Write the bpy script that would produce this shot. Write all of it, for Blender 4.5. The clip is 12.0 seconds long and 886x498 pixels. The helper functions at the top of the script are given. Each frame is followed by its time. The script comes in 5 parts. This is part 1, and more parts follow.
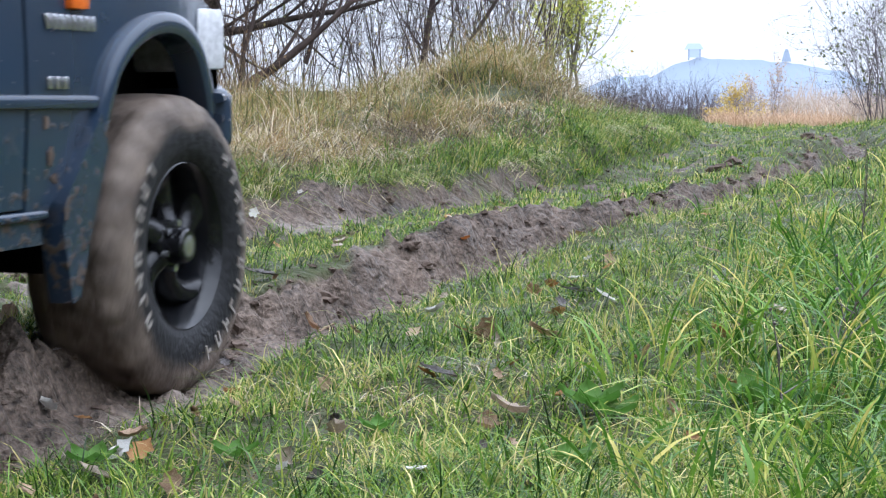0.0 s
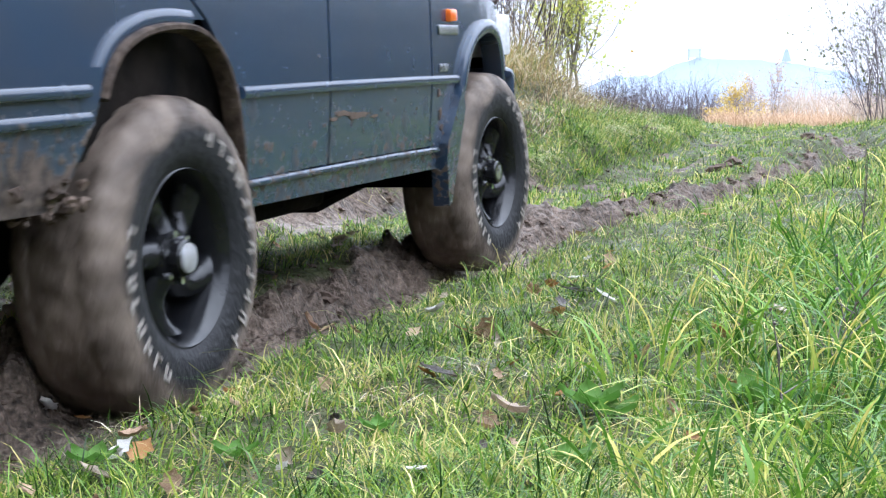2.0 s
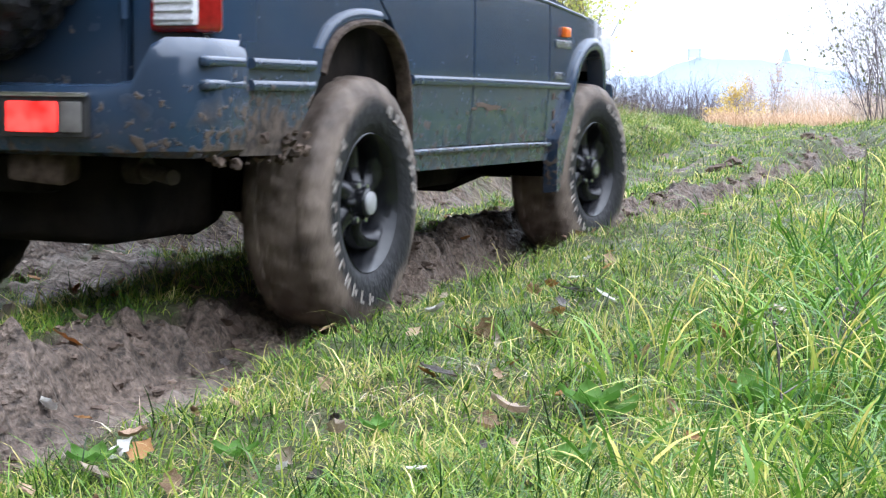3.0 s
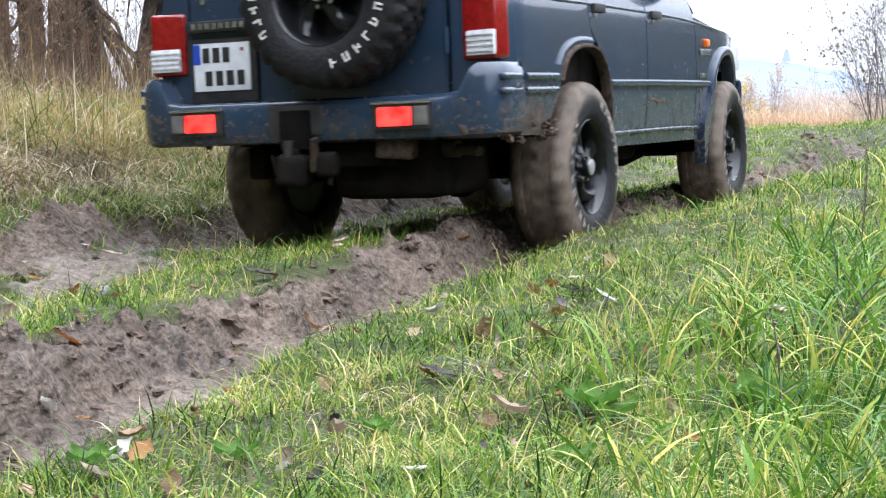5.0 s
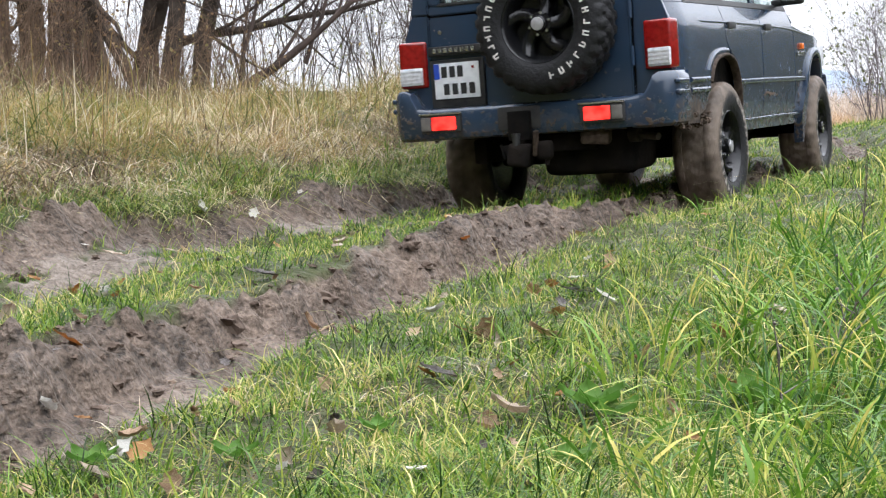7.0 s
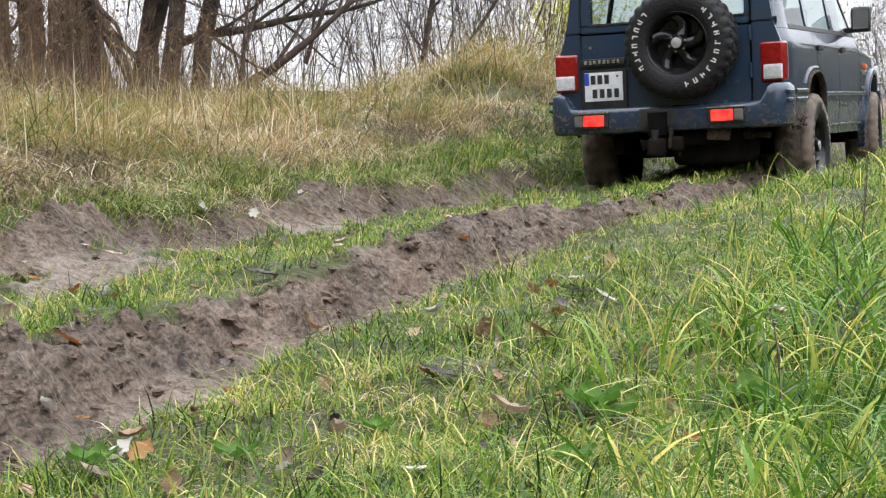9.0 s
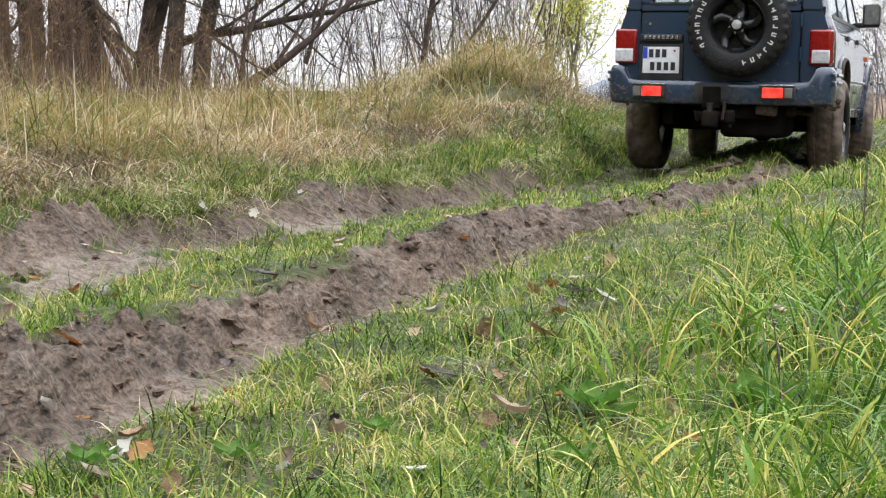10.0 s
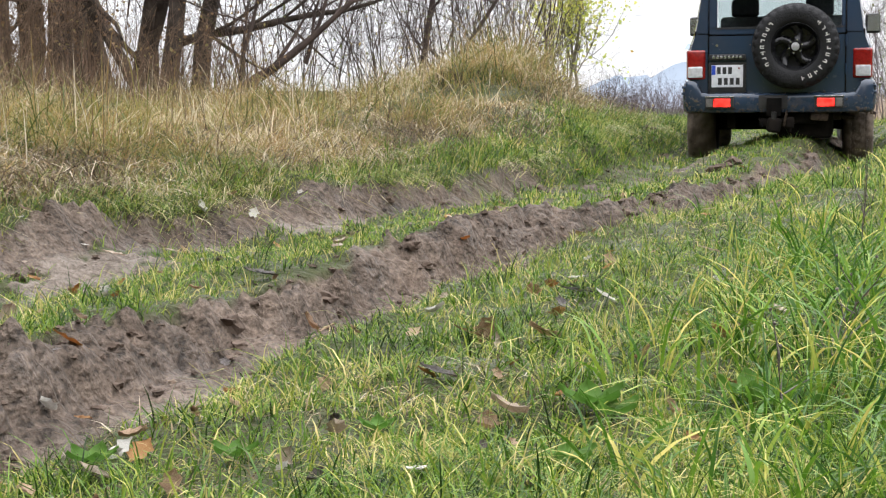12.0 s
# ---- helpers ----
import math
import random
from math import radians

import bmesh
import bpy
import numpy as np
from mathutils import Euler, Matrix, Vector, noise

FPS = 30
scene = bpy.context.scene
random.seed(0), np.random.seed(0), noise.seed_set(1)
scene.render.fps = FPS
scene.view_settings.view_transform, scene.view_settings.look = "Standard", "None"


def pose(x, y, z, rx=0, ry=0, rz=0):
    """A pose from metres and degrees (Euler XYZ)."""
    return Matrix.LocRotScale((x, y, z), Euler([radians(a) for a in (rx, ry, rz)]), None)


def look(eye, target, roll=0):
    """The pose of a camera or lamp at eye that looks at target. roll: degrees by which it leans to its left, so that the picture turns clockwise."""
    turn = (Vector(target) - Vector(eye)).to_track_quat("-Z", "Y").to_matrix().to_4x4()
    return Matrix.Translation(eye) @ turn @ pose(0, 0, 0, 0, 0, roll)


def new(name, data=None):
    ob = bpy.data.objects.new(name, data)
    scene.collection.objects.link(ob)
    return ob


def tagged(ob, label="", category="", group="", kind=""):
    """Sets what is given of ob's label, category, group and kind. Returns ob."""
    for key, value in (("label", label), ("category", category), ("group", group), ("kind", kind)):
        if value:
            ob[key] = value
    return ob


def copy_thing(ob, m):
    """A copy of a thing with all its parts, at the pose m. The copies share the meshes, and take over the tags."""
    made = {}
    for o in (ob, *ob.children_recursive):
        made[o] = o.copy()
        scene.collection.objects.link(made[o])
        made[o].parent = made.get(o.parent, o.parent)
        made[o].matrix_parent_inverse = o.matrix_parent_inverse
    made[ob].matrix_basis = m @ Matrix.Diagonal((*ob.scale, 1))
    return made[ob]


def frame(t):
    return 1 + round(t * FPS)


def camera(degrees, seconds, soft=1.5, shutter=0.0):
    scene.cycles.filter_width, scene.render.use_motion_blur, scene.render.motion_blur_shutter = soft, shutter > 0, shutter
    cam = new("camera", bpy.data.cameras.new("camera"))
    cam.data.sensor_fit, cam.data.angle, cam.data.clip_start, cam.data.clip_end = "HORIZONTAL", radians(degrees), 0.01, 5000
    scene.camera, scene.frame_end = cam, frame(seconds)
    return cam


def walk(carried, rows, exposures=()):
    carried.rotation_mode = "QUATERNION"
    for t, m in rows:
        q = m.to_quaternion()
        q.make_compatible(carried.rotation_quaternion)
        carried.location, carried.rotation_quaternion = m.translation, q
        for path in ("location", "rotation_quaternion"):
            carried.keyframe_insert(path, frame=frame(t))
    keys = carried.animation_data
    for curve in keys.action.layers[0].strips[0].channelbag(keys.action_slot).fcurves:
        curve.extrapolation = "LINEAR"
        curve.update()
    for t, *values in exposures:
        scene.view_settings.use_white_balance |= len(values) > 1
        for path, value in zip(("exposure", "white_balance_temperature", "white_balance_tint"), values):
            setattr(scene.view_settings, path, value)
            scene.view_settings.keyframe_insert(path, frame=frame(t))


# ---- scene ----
# camera: stands still, low on the grass verge beside the track
cam = camera(32.5, 12.0, soft=1.2, shutter=0.5)
EYE = pose(0, 0, 0.75, 84.7, 0, 0)
walk(cam, [(0, EYE), (12.0, EYE)], exposures=[(0, 0.33, 5500, 9), (1.5, 0.72, 5500, 9), (2.5, 0.9, 5550, 9), (5.5, 0.78, 5900, 8), (7.0, 0.57, 6150, 8), (9.0, 0.46, 6350, 8), (12.0, 0.38, 6450, 8)])

# ---- light: white overcast sky, a wide weak sun behind the cloud
world = bpy.data.worlds.new("overcast")
scene.world = world
world.use_nodes = True
wn, wl = world.node_tree.nodes, world.node_tree.links
sky = wn.new("ShaderNodeTexSky")
sky.sky_type = "NISHITA"
sky.sun_disc = False
sky.sun_elevation, sky.sun_rotation = radians(60), radians(60)
# cloud cover: three times as bright overhead as at the horizon, as overcast skies are
wc, wz, wr = wn.new("ShaderNodeTexCoord"), wn.new("ShaderNodeSeparateXYZ"), wn.new("ShaderNodeMapRange")
wl.new(wc.outputs["Generated"], wz.inputs[0])
wl.new(wz.outputs[2], wr.inputs[0])
wr.inputs[3].default_value, wr.inputs[4].default_value = 10.4, 43.0
cover = wn.new("ShaderNodeVectorMath")
cover.operation = "SCALE"
cover.inputs[0].default_value = (1.0, 0.99, 1.04)
wl.new(wr.outputs[0], cover.inputs["Scale"])
cloud = wn.new("ShaderNodeMix")
cloud.data_type = "RGBA"
cloud.inputs[0].default_value = 0.93
wl.new(sky.outputs[0], cloud.inputs[6])
wl.new(cover.outputs[0], cloud.inputs[7])
wl.new(cloud.outputs[2], wn["Background"].inputs[0])
wn["Background"].inputs[1].default_value = 0.085
sun = new("sun", bpy.data.lights.new("sun", "SUN"))
sun.data.energy, sun.data.angle, sun.data.color = 0.7, radians(60), (1, 0.97, 0.92)
sun.matrix_world = look((4.5, 4, 10), (0, 6, 0))


# ---- material helpers
def mat(name, color, rough=0.6, metal=0.0, color2=None, scale=8.0, detail=6.0, bump=0.0, bump_scale=60.0, spec=0.5, coat=0.0):
    """A principled material whose colour wanders between two tones, with a fine bump."""
    m = bpy.data.materials.new(name)
    m.use_nodes = True
    n, l = m.node_tree.nodes, m.node_tree.links
    p = n["Principled BSDF"]
    p.inputs["Roughness"].default_value, p.inputs["Metallic"].default_value = rough, metal
    p.inputs["Specular IOR Level"].default_value, p.inputs["Coat Weight"].default_value = spec, coat
    p.inputs["Base Color"].default_value = (*color, 1)
    tc = n.new("ShaderNodeTexCoord")
    if color2:
        a, r = n.new("ShaderNodeTexNoise"), n.new("ShaderNodeValToRGB")
        a.inputs["Scale"].default_value, a.inputs["Detail"].default_value = scale, detail
        r.color_ramp.elements[0].color, r.color_ramp.elements[1].color = (*color, 1), (*color2, 1)
        r.color_ramp.elements[0].position, r.color_ramp.elements[1].position = 0.35, 0.65
        l.new(tc.outputs["Object"], a.inputs["Vector"])
        l.new(a.outputs[0], r.inputs[0])
        l.new(r.outputs[0], p.inputs["Base Color"])
    if bump:
        b, c = n.new("ShaderNodeBump"), n.new("ShaderNodeTexNoise")
        c.inputs["Scale"].default_value, c.inputs["Detail"].default_value = bump_scale, 5
        b.inputs["Strength"].default_value, b.inputs["Distance"].default_value = bump, 0.01
        l.new(tc.outputs["Object"], c.inputs["Vector"])
        l.new(c.outputs[0], b.inputs["Height"])
        l.new(b.outputs[0], p.inputs["Normal"])
    return m


def blade_mat(name, stops, rough=0.5, through_light=0.3, patch=1.2, swing=1.4):
    """Leaf material: one tone per blade out of a ramp, shifted by a slow patch noise, partly translucent."""
    m = bpy.data.materials.new(name)
    m.use_nodes = True
    n, l = m.node_tree.nodes, m.node_tree.links
    p, out = n["Principled BSDF"], n["Material Output"]
    g, r, tc, ns = n.new("ShaderNodeNewGeometry"), n.new("ShaderNodeValToRGB"), n.new("ShaderNodeTexCoord"), n.new("ShaderNodeTexNoise")
    ns.inputs["Scale"].default_value, ns.inputs["Detail"].default_value = patch, 3
    l.new(tc.outputs["Object"], ns.inputs["Vector"])
    mm = n.new("ShaderNodeMath")
    mm.operation = "MULTIPLY_ADD"
    mm.inputs[1].default_value, mm.inputs[2].default_value = swing, -0.5 * swing
    l.new(ns.outputs[0], mm.inputs[0])
    ad = n.new("ShaderNodeMath")
    l.new(g.outputs["Random Per Island"], ad.inputs[0])
    l.new(mm.outputs[0], ad.inputs[1])
    while len(r.color_ramp.elements) < len(stops):
        r.color_ramp.elements.new(0.5)
    for e, (pos, c) in zip(r.color_ramp.elements, stops):
        e.position, e.color = pos, (*c, 1)
    l.new(ad.outputs[0], r.inputs[0])
    l.new(r.outputs[0], p.inputs["Base Color"])
    p.inputs["Roughness"].default_value = rough
    p.inputs["Specular IOR Level"].default_value = 0.3
    t, mix = n.new("ShaderNodeBsdfTranslucent"), n.new("ShaderNodeMixShader")
    l.new(r.outputs[0], t.inputs["Color"])
    mix.inputs[0].default_value = through_light
    l.new(p.outputs[0], mix.inputs[1])
    l.new(t.outputs[0], mix.inputs[2])
    l.new(mix.outputs[0], out.inputs["Surface"])
    return m


def glow(name, color, strength):
    m = bpy.data.materials.new(name)
    m.use_nodes = True
    p = m.node_tree.nodes["Principled BSDF"]
    p.inputs["Base Color"].default_value = (*color, 1)
    p.inputs["Emission Color"].default_value = (*color, 1)
    p.inputs["Emission Strength"].default_value = strength
    p.inputs["Base Color"].default_value = (*[0.4 * k for k in color], 1)
    p.inputs["Roughness"].default_value = 0.25
    return m


# ---- mesh helpers
def mesh_object(name, verts, faces, material, smooth=True):
    me = bpy.data.meshes.new(name)
    me.from_pydata(verts, [], faces)
    if smooth:
        me.polygons.foreach_set("use_smooth", [True] * len(me.polygons))
    me.materials.append(material)
    return new(name, me)


def part(name, bm, material, parent, label="", smooth=True):
    """Links a bmesh as one mesh object under a thing or a part."""
    me = bpy.data.meshes.new(name)
    bmesh.ops.recalc_face_normals(bm, faces=bm.faces)
    bm.to_mesh(me)
    bm.free()
    me.polygons.foreach_set("use_smooth", [smooth] * len(me.polygons))
    if smooth:
        me.set_sharp_from_angle(angle=radians(38))
    me.materials.append(material)
    ob = new(name, me)
    ob.parent = parent
    if label:
        tagged(ob, label)
    return ob


rng = np.random.default_rng(7)


def lattice(x, y, seed):
    """Smooth value noise in -1..1 over the plane."""
    xi, yi = np.floor(x).astype(np.int64), np.floor(y).astype(np.int64)
    fx, fy = x - xi, y - yi
    fx, fy = fx * fx * (3 - 2 * fx), fy * fy * (3 - 2 * fy)

    def h(a, b):
        k = (a * 374761393 + b * 668265263 + seed * 974711) & 0x7FFFFFFF
        k = ((k ^ (k >> 13)) * 1274126177) & 0x7FFFFFFF
        return ((k ^ (k >> 16)) & 0xFFFF) / 32767.5 - 1
    top = h(xi, yi) * (1 - fx) + h(xi + 1, yi) * fx
    low = h(xi, yi + 1) * (1 - fx) + h(xi + 1, yi + 1) * fx
    return top * (1 - fy) + low * fy


def fractal(x, y, size, seed, octaves=3):
    return sum(lattice(x / size * 2 ** k, y / size * 2 ** k, seed + k) * 0.5 ** k for k in range(octaves))


# ---- the lie of the land
LINE_Y = np.array([-40, -4, 0.6, 1.7, 2.7, 3.8, 4.84, 6.9, 8.17, 9.23, 11.3, 12.39, 13.57, 14.66, 17.0, 20, 25, 32, 60])
LINE_X = np.array([-18, -4.2, -2.6, -2.17, -1.74, -1.37, -1.02, -0.21, 0.45, 0.97, 1.97, 2.4, 2.83, 3.24, 3.8, 4.4, 5.4, 7.0, 14])
FLOOR_Y = np.array([-40, 0, 3, 5, 7, 9, 11, 12.5, 14, 17, 20, 23, 30, 60, 400, 5000])
FLOOR_Z = np.array([0, 0, 0.0, 0.05, 0.08, 0.1, 0.13, 0.19, 0.22, 0.3, 0.37, 0.38, 0.32, 0.2, 0, 0])
ACROSS = np.array([-60, -8, -4.5, -3.2, -2.4, -1.7, -1.25, -1.12, -1.0, -0.9, -0.62, -0.45, -0.2, 0.1, 0.42, 0.54, 0.6, 0.84, 0.93, 1.02, 1.4, 2.6, 4.5, 8, 60])
RISE = np.array([0.55, 0.52, 0.5, 0.47, 0.43, 0.34, 0.26, 0.2, 0.06, 0.015, 0.0, 0.02, 0.07, 0.12, 0.15, 0.12, 0.01, 0.0, 0.06, 0.14, 0.17, 0.2, 0.3, 0.4, 0.3])


def across(x, y):
    """Metres to the right of the track's middle."""
    slope = (np.interp(y + 0.5, LINE_Y, LINE_X) - np.interp(y - 0.5, LINE_Y, LINE_X))
    return (x - np.interp(y, LINE_Y, LINE_X)) / np.sqrt(1 + slope ** 2)


def ease(v, a, b):
    t = np.clip((v - a) / (b - a), 0, 1)
    return t * t * (3 - 2 * t)


def span(v, a, b, c, d):
    """0 before a, 1 from b to c, 0 after d."""
    return ease(v, a, b) * (1 - ease(v, c, d))


def mud_mask(x, y):
    """Bare earth: the deep rut, the wall of the other rut and the trodden floor before it."""
    d = across(x, y) + 0.045 * fractal(x, y, 0.32, 3) + 0.02 * fractal(x, y, 0.1, 4)
    spill = 0.12 * span(y, 5.2, 6.0, 7.6, 8.6) * ease(fractal(x, y, 0.7, 6), -0.6, 0.4)
    right = ease(d, 0.4 - spill, 0.5 - spill) * (1 - ease(d, 0.86, 0.95))
    wall = span(d, -1.16, -1.1, -0.96, -0.9) * (1 - 0.9 * ease(y, 10.2, 12.0))
    tread = span(d, -1.0, -0.92, -0.25, -0.05) * ease(fractal(x, y, 0.42, 45) + 0.7 * fractal(x, y, 0.15, 46) + 0.2 * np.clip((7.5 - y) / 2, 0, 1), 0.05, 0.4)
    fade = np.clip((21 - y) / 4, 0, 1)
    far = np.clip((y - 8.5) / 3.5, 0, 1)
    thin = ease(fractal(x, y, 0.9, 41), -0.5, 0.3) * far + 1 - far
    bare = np.maximum(right * np.clip(thin + 0.35, 0, 1), np.maximum(wall * np.clip(thin, 0.15, 1), tread * np.clip(thin, 0, 0.9))) * fade
    return ease(bare, 0.25, 0.75)


def trodden(x, y):
    """The drier, paler floor of the shallow rut and the smeared edge of the deep one."""
    d = across(x, y) + 0.05 * fractal(x, y, 0.3, 8)
    return np.maximum(span(d, -0.98, -0.88, -0.2, 0.0), 0.75 * span(d, 0.7, 0.76, 0.9, 0.95)) * np.clip((11 - y) / 3, 0, 1)


def height(x, y):
    d = across(x, y) + 0.045 * fractal(x, y, 0.4, 11)
    near = np.clip((32 - y) / 14, 0, 1)
    z = np.interp(y, FLOOR_Y, FLOOR_Z) + np.interp(d, ACROSS, RISE) * (0.3 + 0.7 * np.clip((24 - y) / 8, 0, 1))
    # the overgrown mound of the bank, and the hump of turf before it
    z = z + 0.5 * np.exp(-((x - 0.48) / 0.95) ** 2 - ((y - 15.2) / 2.2) ** 2)
    z = z + 0.15 * np.clip((d - 0.92) / 0.8, 0, 1) ** 0.8 * np.clip((y - 5.5) / 4, 0, 1) * near
    # the strip between the ruts is pushed up towards the crest, and the deep rut has a raised lip
    z = z + 0.1 * span(d, -0.5, -0.2, 0.35, 0.5) * span(y, 10.2, 12.2, 15.5, 18)
    z = z + 0.028 * span(d, 0.1, 0.32, 0.46, 0.56) * span(y, 4.8, 6.0, 9.5, 12) * np.clip(0.6 + fractal(x, y, 0.5, 13), 0.1, 1.4)
    rough = np.clip((60 - y) / 40, 0, 1)
    z = z + 0.03 * fractal(x, y, 0.9, 21) * rough + 0.012 * fractal(x, y, 0.16, 31) * near
    m = mud_mask(x, y)
    # churned earth, and the print of tyre lugs in the floor of the deep rut
    lug = np.sin((y + 0.35 * np.abs(d - 0.7)) * 2 * np.pi / 0.085) * span(d, 0.56, 0.62, 0.8, 0.86) * ease(fractal(x, y, 0.6, 17), -0.4, 0.2)
    firm = 1 - 0.6 * np.maximum(span(d, 0.56, 0.62, 0.86, 0.92), span(d, -1.2, -1.1, -0.2, 0.0))
    churn = 0.04 * fractal(x, y, 0.22, 51) + 0.08 * np.abs(fractal(x, y, 0.11, 61)) ** 0.8 - 0.04 + 0.03 * fractal(x, y, 0.05, 67, 2)
    return z + m * near * (firm * churn + 0.009 * lug)


def grid_lines(parts):
    out = []
    for a, b, step in parts:
        out.append(np.arange(a, b, step))
    return np.unique(np.round(np.concatenate(out), 4))


mud_soil = bpy.data.materials.new("wet_mud_and_soil")
mud_soil.use_nodes = True
n, l = mud_soil.node_tree.nodes, mud_soil.node_tree.links
p = n["Principled BSDF"]
at, tc = n.new("ShaderNodeAttribute"), n.new("ShaderNodeTexCoord")
at.attribute_name = "mud"
big, fine, wet = n.new("ShaderNodeTexNoise"), n.new("ShaderNodeTexNoise"), n.new("ShaderNodeTexNoise")
for node, sc in ((big, 2.2), (fine, 28), (wet, 5)):
    node.inputs["Scale"].default_value, node.inputs["Detail"].default_value = sc, 7
    l.new(tc.outputs["Object"], node.inputs["Vector"])
mudramp, soilramp, mixc = n.new("ShaderNodeValToRGB"), n.new("ShaderNodeValToRGB"), n.new("ShaderNodeMix")
mudramp.color_ramp.elements[0].color, mudramp.color_ramp.elements[1].color = (0.03, 0.022, 0.016, 1), (0.195, 0.146, 0.112, 1)
mudramp.color_ramp.elements[0].position, mudramp.color_ramp.elements[1].position = 0.36, 0.68
soilramp.color_ramp.elements[0].color, soilramp.color_ramp.elements[1].color = (0.025, 0.032, 0.01, 1), (0.07, 0.075, 0.024, 1)
mixc.data_type = "RGBA"
add = n.new("ShaderNodeMath")
add.operation = "MULTIPLY_ADD"
add.inputs[1].default_value, add.inputs[2].default_value = 0.5, 0.0
l.new(fine.outputs[0], add.inputs[0])
half = n.new("ShaderNodeMath")
half.operation = "MULTIPLY_ADD"
half.inputs[1].default_value = 0.5
l.new(big.outputs[0], half.inputs[0])
l.new(add.outputs[0], half.inputs[2])
crumb, mixf = n.new("ShaderNodeTexNoise"), n.new("ShaderNodeMath")
crumb.inputs["Scale"].default_value, crumb.inputs["Detail"].default_value = 85, 4
l.new(tc.outputs["Object"], crumb.inputs["Vector"])
mixf.operation = "MULTIPLY_ADD"
mixf.inputs[1].default_value = 0.45
l.new(crumb.outputs[0], mixf.inputs[0])
away = n.new("ShaderNodeMath")
away.inputs[1].default_value = -0.225
l.new(half.outputs[0], away.inputs[0])
l.new(away.outputs[0], mixf.inputs[2])
p.inputs["Specular IOR Level"].default_value = 0.3
l.new(mixf.outputs[0], mudramp.inputs[0])
l.new(fine.outputs[0], soilramp.inputs[0])
l.new(at.outputs["Fac"], mixc.inputs[0])
l.new(soilramp.outputs[0], mixc.inputs[6])
l.new(mudramp.outputs[0], mixc.inputs[7])
dryat, dryramp, drymix, dryfac = n.new("ShaderNodeAttribute"), n.new("ShaderNodeValToRGB"), n.new("ShaderNodeMix"), n.new("ShaderNodeMath")
dryat.attribute_name = "trodden"
dryramp.color_ramp.elements[0].color, dryramp.color_ramp.elements[1].color = (0.07, 0.055, 0.043, 1), (0.22, 0.182, 0.15, 1)
dryramp.color_ramp.elements[0].position, dryramp.color_ramp.elements[1].position = 0.32, 0.62
l.new(mixf.outputs[0], dryramp.inputs[0])
dryfac.operation = "MULTIPLY"
l.new(dryat.outputs["Fac"], dryfac.inputs[0])
l.new(at.outputs["Fac"], dryfac.inputs[1])
drymix.data_type = "RGBA"
l.new(dryfac.outputs[0], drymix.inputs[0])
l.new(mixc.outputs[2], drymix.inputs[6])
l.new(dryramp.outputs[0], drymix.inputs[7])
l.new(drymix.outputs[2], p.inputs["Base Color"])
rr = n.new("ShaderNodeMapRange")
rr.inputs[1].default_value, rr.inputs[2].default_value, rr.inputs[3].default_value, rr.inputs[4].default_value = 0.42, 0.66, 0.9, 0.5
l.new(wet.outputs[0], rr.inputs[0])
l.new(rr.outputs[0], p.inputs["Roughness"])
bp = n.new("ShaderNodeBump")
bp.inputs["Strength"].default_value, bp.inputs["Distance"].default_value = 1.0, 0.05
l.new(fine.outputs[0], bp.inputs["Height"])
l.new(bp.outputs[0], p.inputs["Normal"])


def build_ground():
    xs = grid_lines([(-2000, -200, 300), (-200, -30, 25), (-30, -8, 1.5), (-8, -3, 0.12), (-3, 1.4, 0.019), (1.4, 5.6, 0.04), (5.6, 10, 0.15), (10, 30, 1.5), (30, 200, 25), (200, 2001, 300)])
    ys = grid_lines([(-300, -20, 40), (-20, 1, 1.0), (1, 2, 0.1), (2, 8, 0.023), (8, 15, 0.04), (15, 26, 0.12), (26, 60, 1.5), (60, 300, 30), (300, 4200, 400)])
    X, Y = np.meshgrid(xs, ys)
    Z = height(X, Y)
    v = np.stack([X, Y, Z], -1).reshape(-1, 3)
    w, h = len(xs), len(ys)
    i = (np.arange(h - 1)[:, None] * w + np.arange(w - 1)[None]).ravel()
    f = np.stack([i, i + 1, i + w + 1, i + w], 1)
    ob = mesh_object("ground", v.tolist(), f.tolist(), mud_soil)
    a = ob.data.attributes.new("mud", "FLOAT", "POINT")
    a.data.foreach_set("value", mud_mask(X, Y).ravel().astype(np.float32))
    a = ob.data.attributes.new("trodden", "FLOAT", "POINT")
    a.data.foreach_set("value", trodden(X, Y).ravel().astype(np.float32))
    return tagged(ob, "grassy dirt track with two muddy wheel ruts", "ground", kind="structure")


ground = build_ground()


